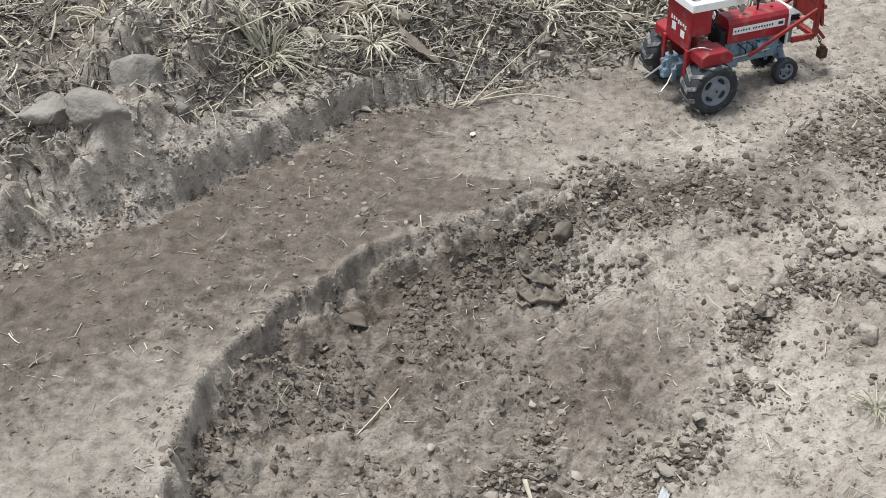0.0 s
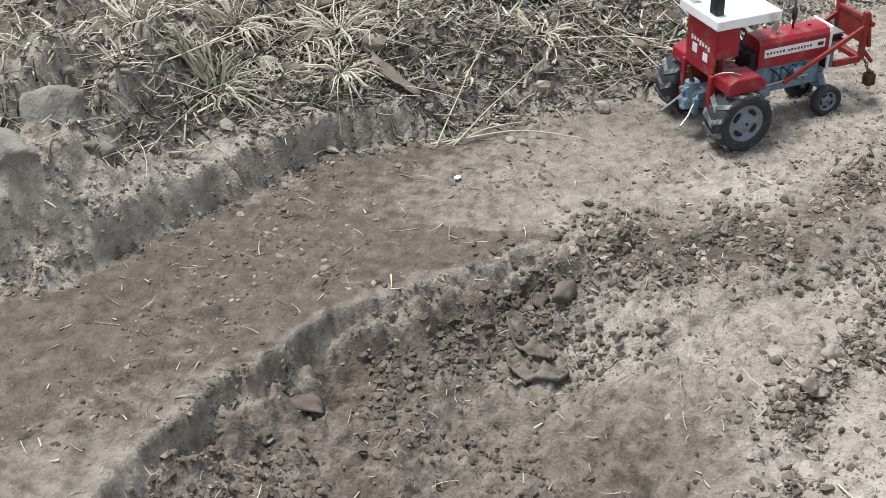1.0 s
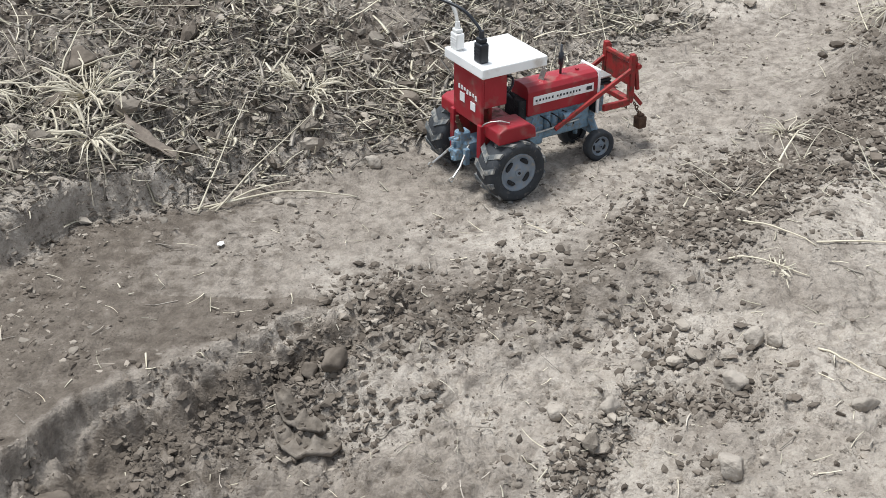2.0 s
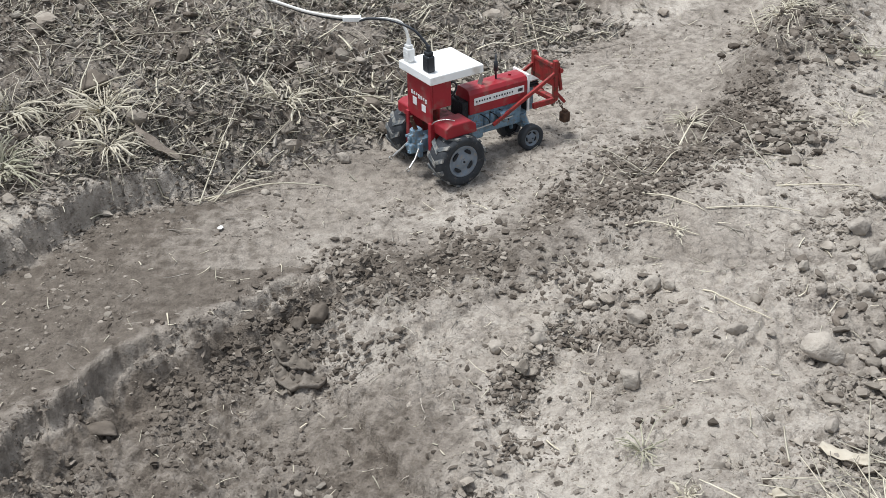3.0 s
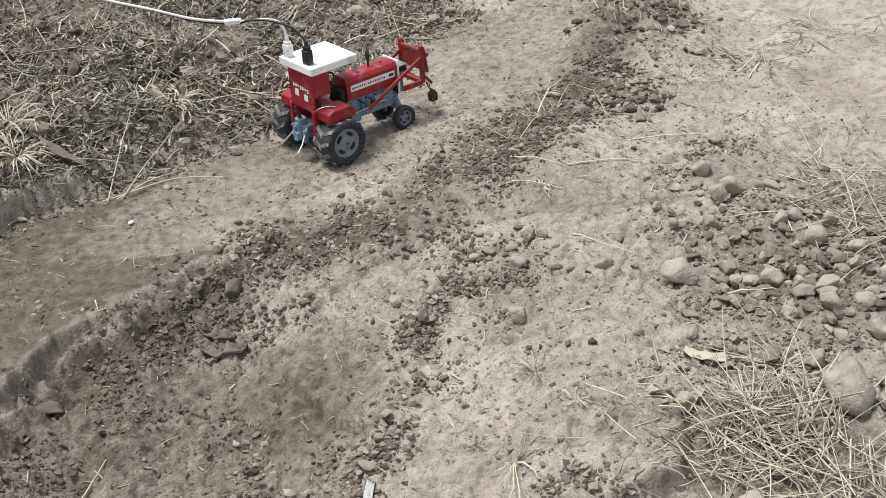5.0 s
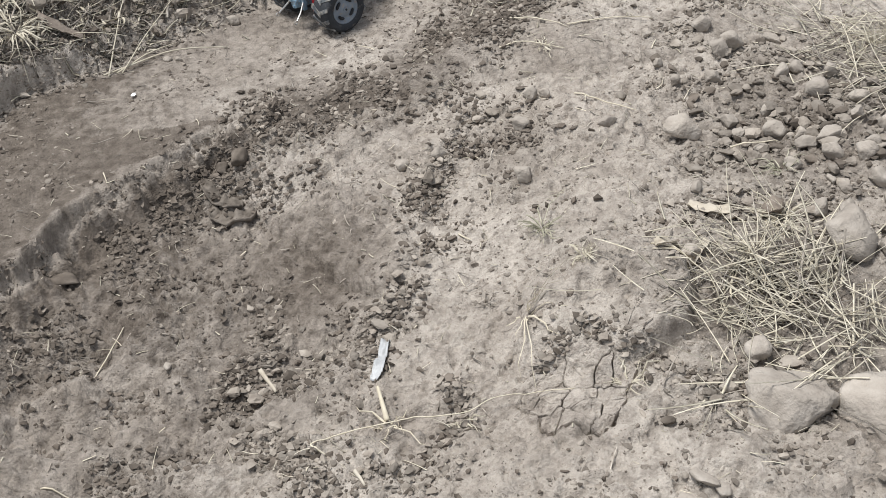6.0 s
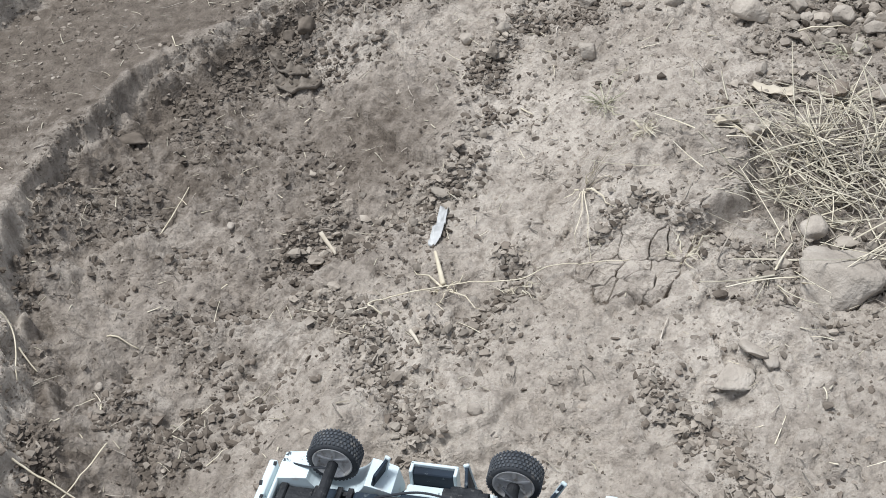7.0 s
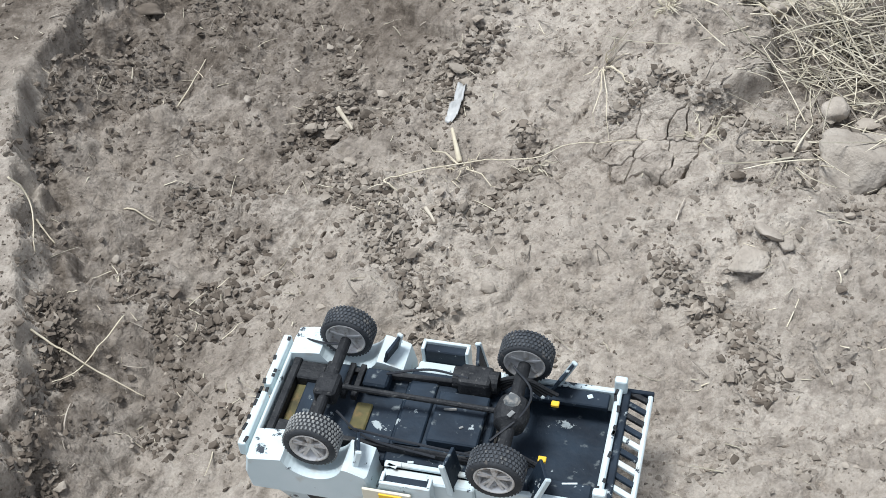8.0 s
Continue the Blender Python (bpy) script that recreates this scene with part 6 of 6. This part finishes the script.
stalk([(-0.031, 0.715), (-0.042, 0.722), (-0.036, 0.727), (0.008, 0.731, 0.004), (0.05, 0.730, 0.010), (0.095, 0.724, 0.008), (0.122, 0.736, 0.006), (0.162, 0.733, 0.006), (0.215, 0.722, 0.006), (0.232, 0.705)], 0.0010, label="long thin bent straw across the soil")
for pts in ([(0.31, 1.231), (0.342, 1.209), (0.374, 1.186)], [(0.448, 1.068, 0.012), (0.504, 1.063, 0.012)], [(0.338, 1.39), (0.39, 1.402), (0.453, 1.399, 0.006)], [(0.432, 1.453), (0.48, 1.455), (0.531, 1.445)],
            [(0.27, 1.425), (0.30, 1.41, 0.004), (0.336, 1.382)], [(0.243, 1.357), (0.28, 1.36, 0.004), (0.324, 1.344)], [(-0.372, 0.735, 0.03), (-0.358, 0.727, 0.006), (-0.348, 0.672)], [(-0.358, 0.727, 0.006), (-0.342, 0.707)],
            [(-0.27, 0.609, 0.01), (-0.297, 0.555, 0.003), (-0.325, 0.538)], [(-0.335, 0.573), (-0.297, 0.555, 0.002), (-0.251, 0.537)], [(-0.244, 1.194, 0.008), (-0.240, 1.179)], [(-0.255, 0.93), (-0.225, 0.985)], [(-0.29, 0.765), (-0.262, 0.756)],
            [(0.30, 0.86), (0.345, 0.83, 0.006), (0.352, 0.79)], [(0.135, 1.02), (0.145, 1.00)], [(0.29, 1.48), (0.33, 1.53, 0.008)], [(0.30, 1.53), (0.27, 1.49, 0.004)]):
    stalk(pts, 0.0010)
for pts in ([(-0.253, 1.448), (-0.24, 1.52, 0.02), (-0.224, 1.597, 0.03)], [(-0.236, 1.451), (-0.20, 1.52, 0.02), (-0.158, 1.599, 0.02)], [(-0.243, 1.456), (-0.20, 1.49, 0.012), (-0.169, 1.516, 0.01)], [(-0.078, 1.692, 0.01), (-0.001, 1.615, 0.005)],
            [(-0.098, 1.698, 0.01), (-0.03, 1.69, 0.008), (0.042, 1.677)], [(-0.412, 1.568, 0.02), (-0.41, 1.64, 0.03), (-0.407, 1.705, 0.01)], [(-0.43, 1.56, 0.01), (-0.35, 1.62, 0.03), (-0.36, 1.70)], [(-0.26, 1.455), (-0.17, 1.49, 0.01), (-0.10, 1.50)]):
    stalk(pts, 0.0013, STRAW, label="long pale straw lying on the bank", group="straws on the bank")


def tuft(name, x, y, rays, blades, long, mat, label, category, spread_=1.0, seed=0, thick=0.0009, erect=0.5):
    """A rooted tuft: each blade bends over from the base."""
    t = root(name, Matrix.Translation((x, y, height(x, y))), label, category)
    rng = random.Random(seed)
    done = [(math.atan2(b - y, a - x), math.dist((x, y), (a, b)), True) for a, b in rays]
    done += [(rng.uniform(0, 2 * math.pi), long * rng.uniform(0.4, 1.0), False) for _ in range(blades)]
    for k, (a, far, given) in enumerate(done):
        r0 = 0.002 + 0.004 * spread_ * rng.random()
        hgt = far * (0.12 if given else erect * rng.uniform(0.3, 1.0))
        reach = far if given else far * (1 - 0.5 * erect)
        pts = []
        for s in (0, 0.25, 0.5, 0.75, 1.0):
            px_, py_ = (r0 + (reach - r0) * s) * math.cos(a), (r0 + (reach - r0) * s) * math.sin(a)
            g = height(x + px_, y + py_) - height(x, y)
            pts.append((px_ + 0.006 * rng.uniform(-1, 1) * s, py_ + 0.006 * rng.uniform(-1, 1) * s, max(g, g * s) + 0.0008 + hgt * math.sin(math.pi * min(1, 0.15 + 0.85 * s) * (0.92 if given else 0.62))))
        th = thick * rng.uniform(0.7, 1.15)
        part("blade", tube(pts, th, 4, None, [1, 0.95, 0.85, 0.65, 0.3], 0.5), mat, t)
    return t


tuft("dry_weed", 0.169, 0.822, [(0.153, 0.765), (0.164, 0.745), (0.190, 0.775), (0.199, 0.815), (0.213, 0.836), (0.262, 0.870)], 6, 0.03, STRAW_PALE, "spreading dry weed with long pale stems", "weed", seed=1)
tuft("dry_weed", 0.216, 0.968, [(0.256, 1.044), (0.222, 1.029), (0.191, 0.944), (0.226, 0.946), (0.241, 0.985)], 26, 0.035, GRASS, "half-dry weed with greenish blades", "weed", seed=2)
tuft("dry_weed", 0.142, 0.884, [(0.136, 0.916)], 14, 0.022, STRAW_GREY, "small withered grey-brown weed", "weed", seed=3)
tuft("stubble", 0.028, 0.745, [(0.0, 0.767), (0.02, 0.71), (0.06, 0.71), (0.05, 0.762)], 6, 0.028, STRAW_PALE, "cut straw stubble in a scraped hole", "stubble", seed=4)
tagged(part("straw_stump", draped([(0.027, 0.750), (0.025, 0.764, 0.008), (0.023, 0.780, 0.010)], 0.0032), STRAW_PALE, smooth_faces=True), "thick cut straw stem standing in the soil", "stubble")
tuft("dry_weed", 0.092, 0.727, [(0.109, 0.715), (0.102, 0.738), (0.114, 0.733)], 8, 0.02, STRAW, "small knot of yellow straw", "weed", seed=5)
tuft("dry_weed", 0.235, 0.858, [], 26, 0.020, STRAW, "low yellow tuft on the swelling", "weed", seed=6)
tuft("dry_weed", 0.240, 0.712, [(0.275, 0.745), (0.278, 0.722), (0.258, 0.737)], 14, 0.035, STRAW, "knot of straw by the cracked crust", "weed", seed=16)
tuft("grass_tuft", 0.445, 0.905, [], 30, 0.07, STRAW, "loose tuft of dry straw beside lumps", "grass tuft", 2.5, 7, 0.0009, 0.4)
tuft("grass_tuft", 0.405, 0.860, [], 26, 0.065, STRAW, "loose tuft of dry straw beside lumps", "grass tuft", 2.5, 8, 0.0009, 0.35)
tuft("grass_tuft", 0.690, 1.24, [], 30, 0.06, STRAW, "tuft of pale dry grass", "grass tuft", 3, 9, 0.0010, 0.8)
tuft("grass_tuft", 0.48, 1.00, [], 20, 0.045, GRASS, "small greenish grass tuft among clods", "grass tuft", 2, 10, 0.0009, 0.5)
for k, (x, y, n_, lg, mt) in enumerate(((-0.59, 1.488, 60, 0.085, STRAW), (-0.472, 1.415, 60, 0.085, GRASS), (-0.491, 1.534, 50, 0.08, STRAW), (-0.668, 1.402, 50, 0.07, STRAW), (-0.38, 1.55, 50, 0.085, STRAW), (-0.168, 1.647, 36, 0.07, STRAW), (-0.36, 1.48, 44, 0.07, STRAW))):
    tuft("grass_tuft", x, y, [], n_, lg, mt, "bushy tuft of dry yellow grass on the bank", "grass tuft", 5, 20 + k, 0.0014, 0.38)
for k, (x, y, n_, lg, mt) in enumerate(((0.525, 1.90, 40, 0.07, STRAW), (0.276, 1.502, 24, 0.055, STRAW_GREY), (0.298, 1.353, 14, 0.035, STRAW), (0.362, 1.67, 26, 0.05, STRAW), (0.64, 1.83, 34, 0.05, GRASS), (0.56, 1.62, 20, 0.05, STRAW))):
    tuft("grass_tuft", x, y, [], n_, lg, mt, "thin tuft of dry grass on the verge", "grass tuft", 3, 40 + k, 0.0009, 0.35)


def leaf(name, points, wide, mat, label, category, curl=0.004, taper=0.65):
    """A dry leaf or strip with a curled cross-section."""
    bm = bmesh.new()
    line = smoothed([(q[0], q[1], q[2] if len(q) > 2 else 0.002) for q in points], 6)
    n, rows = len(line), []
    for k, p_ in enumerate(line):
        t = (line[min(k + 1, n - 1)] - line[max(k - 1, 0)]).normalized()
        side = Vector((-t.y, t.x, 0)).normalized()
        w = wide * (1 - taper + taper * math.sin(math.pi * (0.1 + 0.8 * k / (n - 1))))
        rows.append([(p_ + side * s * w, curl * s * s + 0.0012 * noise.noise((k * 0.6, s * 2, wide * 900))) for s in (-1, -0.5, 0, 0.5, 1)])
    top = [[bm.verts.new((v.x, v.y, height(v.x, v.y) + v.z + c + 0.0012)) for v, c in r] for r in rows]
    low = [[bm.verts.new((v.x, v.y, height(v.x, v.y) + v.z + c + 0.0004)) for v, c in r] for r in rows]
    for k in range(n - 1):
        for j in range(4):
            bm.faces.new((top[k][j], top[k][j + 1], top[k + 1][j + 1], top[k + 1][j]))
            bm.faces.new((low[k][j], low[k + 1][j], low[k + 1][j + 1], low[k][j + 1]))
        bm.faces.new((top[k][0], top[k + 1][0], low[k + 1][0], low[k][0]))
        bm.faces.new((top[k][4], low[k][4], low[k + 1][4], top[k + 1][4]))
    for j in range(4):
        bm.faces.new((top[0][j], low[0][j], low[0][j + 1], top[0][j + 1]))
        bm.faces.new((top[-1][j], top[-1][j + 1], low[-1][j + 1], low[-1][j]))
    return tagged(part(name, bm, mat, smooth_faces=True), label, category)


HUSK = material("pale_dry_husk", [(0.36, 0.31, 0.235), (0.48, 0.43, 0.35)], 60, 0.75, bump=0.3)
BARK = material("brown_wood_chip", [(0.14, 0.112, 0.088), (0.23, 0.190, 0.152)], 70, 0.85, bump=0.5)
leaf("dry_leaf", [(0.366, 0.957), (0.383, 0.938, 0.004), (0.402, 0.927, 0.003)], 0.007, HUSK, "pale curled dry leaf on crumbs", "leaf")
leaf("dry_leaf", [(0.302, 0.853), (0.330, 0.860, 0.006), (0.366, 0.888, 0.004)], 0.0065, HUSK, "pale curled dry leaf beside the swelling", "leaf")
leaf("dry_leaf", [(0.430, 0.918), (0.450, 0.912, 0.008)], 0.010, BARK, "brown curled leaf in the straw", "leaf", 0.008)
leaf("foil_strip", [(0.022, 0.800, 0.001), (0.028, 0.818, 0.003), (0.033, 0.839, 0.002), (0.039, 0.864, 0.003)], 0.0054, FOIL, "crumpled silver foil strip lying on the soil", "litter", 0.002, 0.15)
leaf("wood_chip", [(-0.335, 1.508, 0.008), (-0.307, 1.497, 0.010), (-0.281, 1.496, 0.008)], 0.010, BARK, "flat brown wood strip on the bank", "wood chip", 0.003)
leaf("paper_scrap", [(-0.222, 1.387), (-0.216, 1.390, 0.001)], 0.0026, FOAM, "tiny white scrap on the track", "litter", 0.001)
tagged(part("wood_stick", draped([(-0.087, 0.882), (-0.080, 0.864, 0.001), (-0.073, 0.846)], 0.0030, flat=0.5), HUSK, smooth_faces=True), "short pale wooden stick on the crumbs", "stick")
tagged(part("wood_stick", draped([(-0.008, 0.689), (-0.001, 0.667)], 0.0022, flat=0.5), HUSK, smooth_faces=True), "short pale splinter on the soil", "stick")
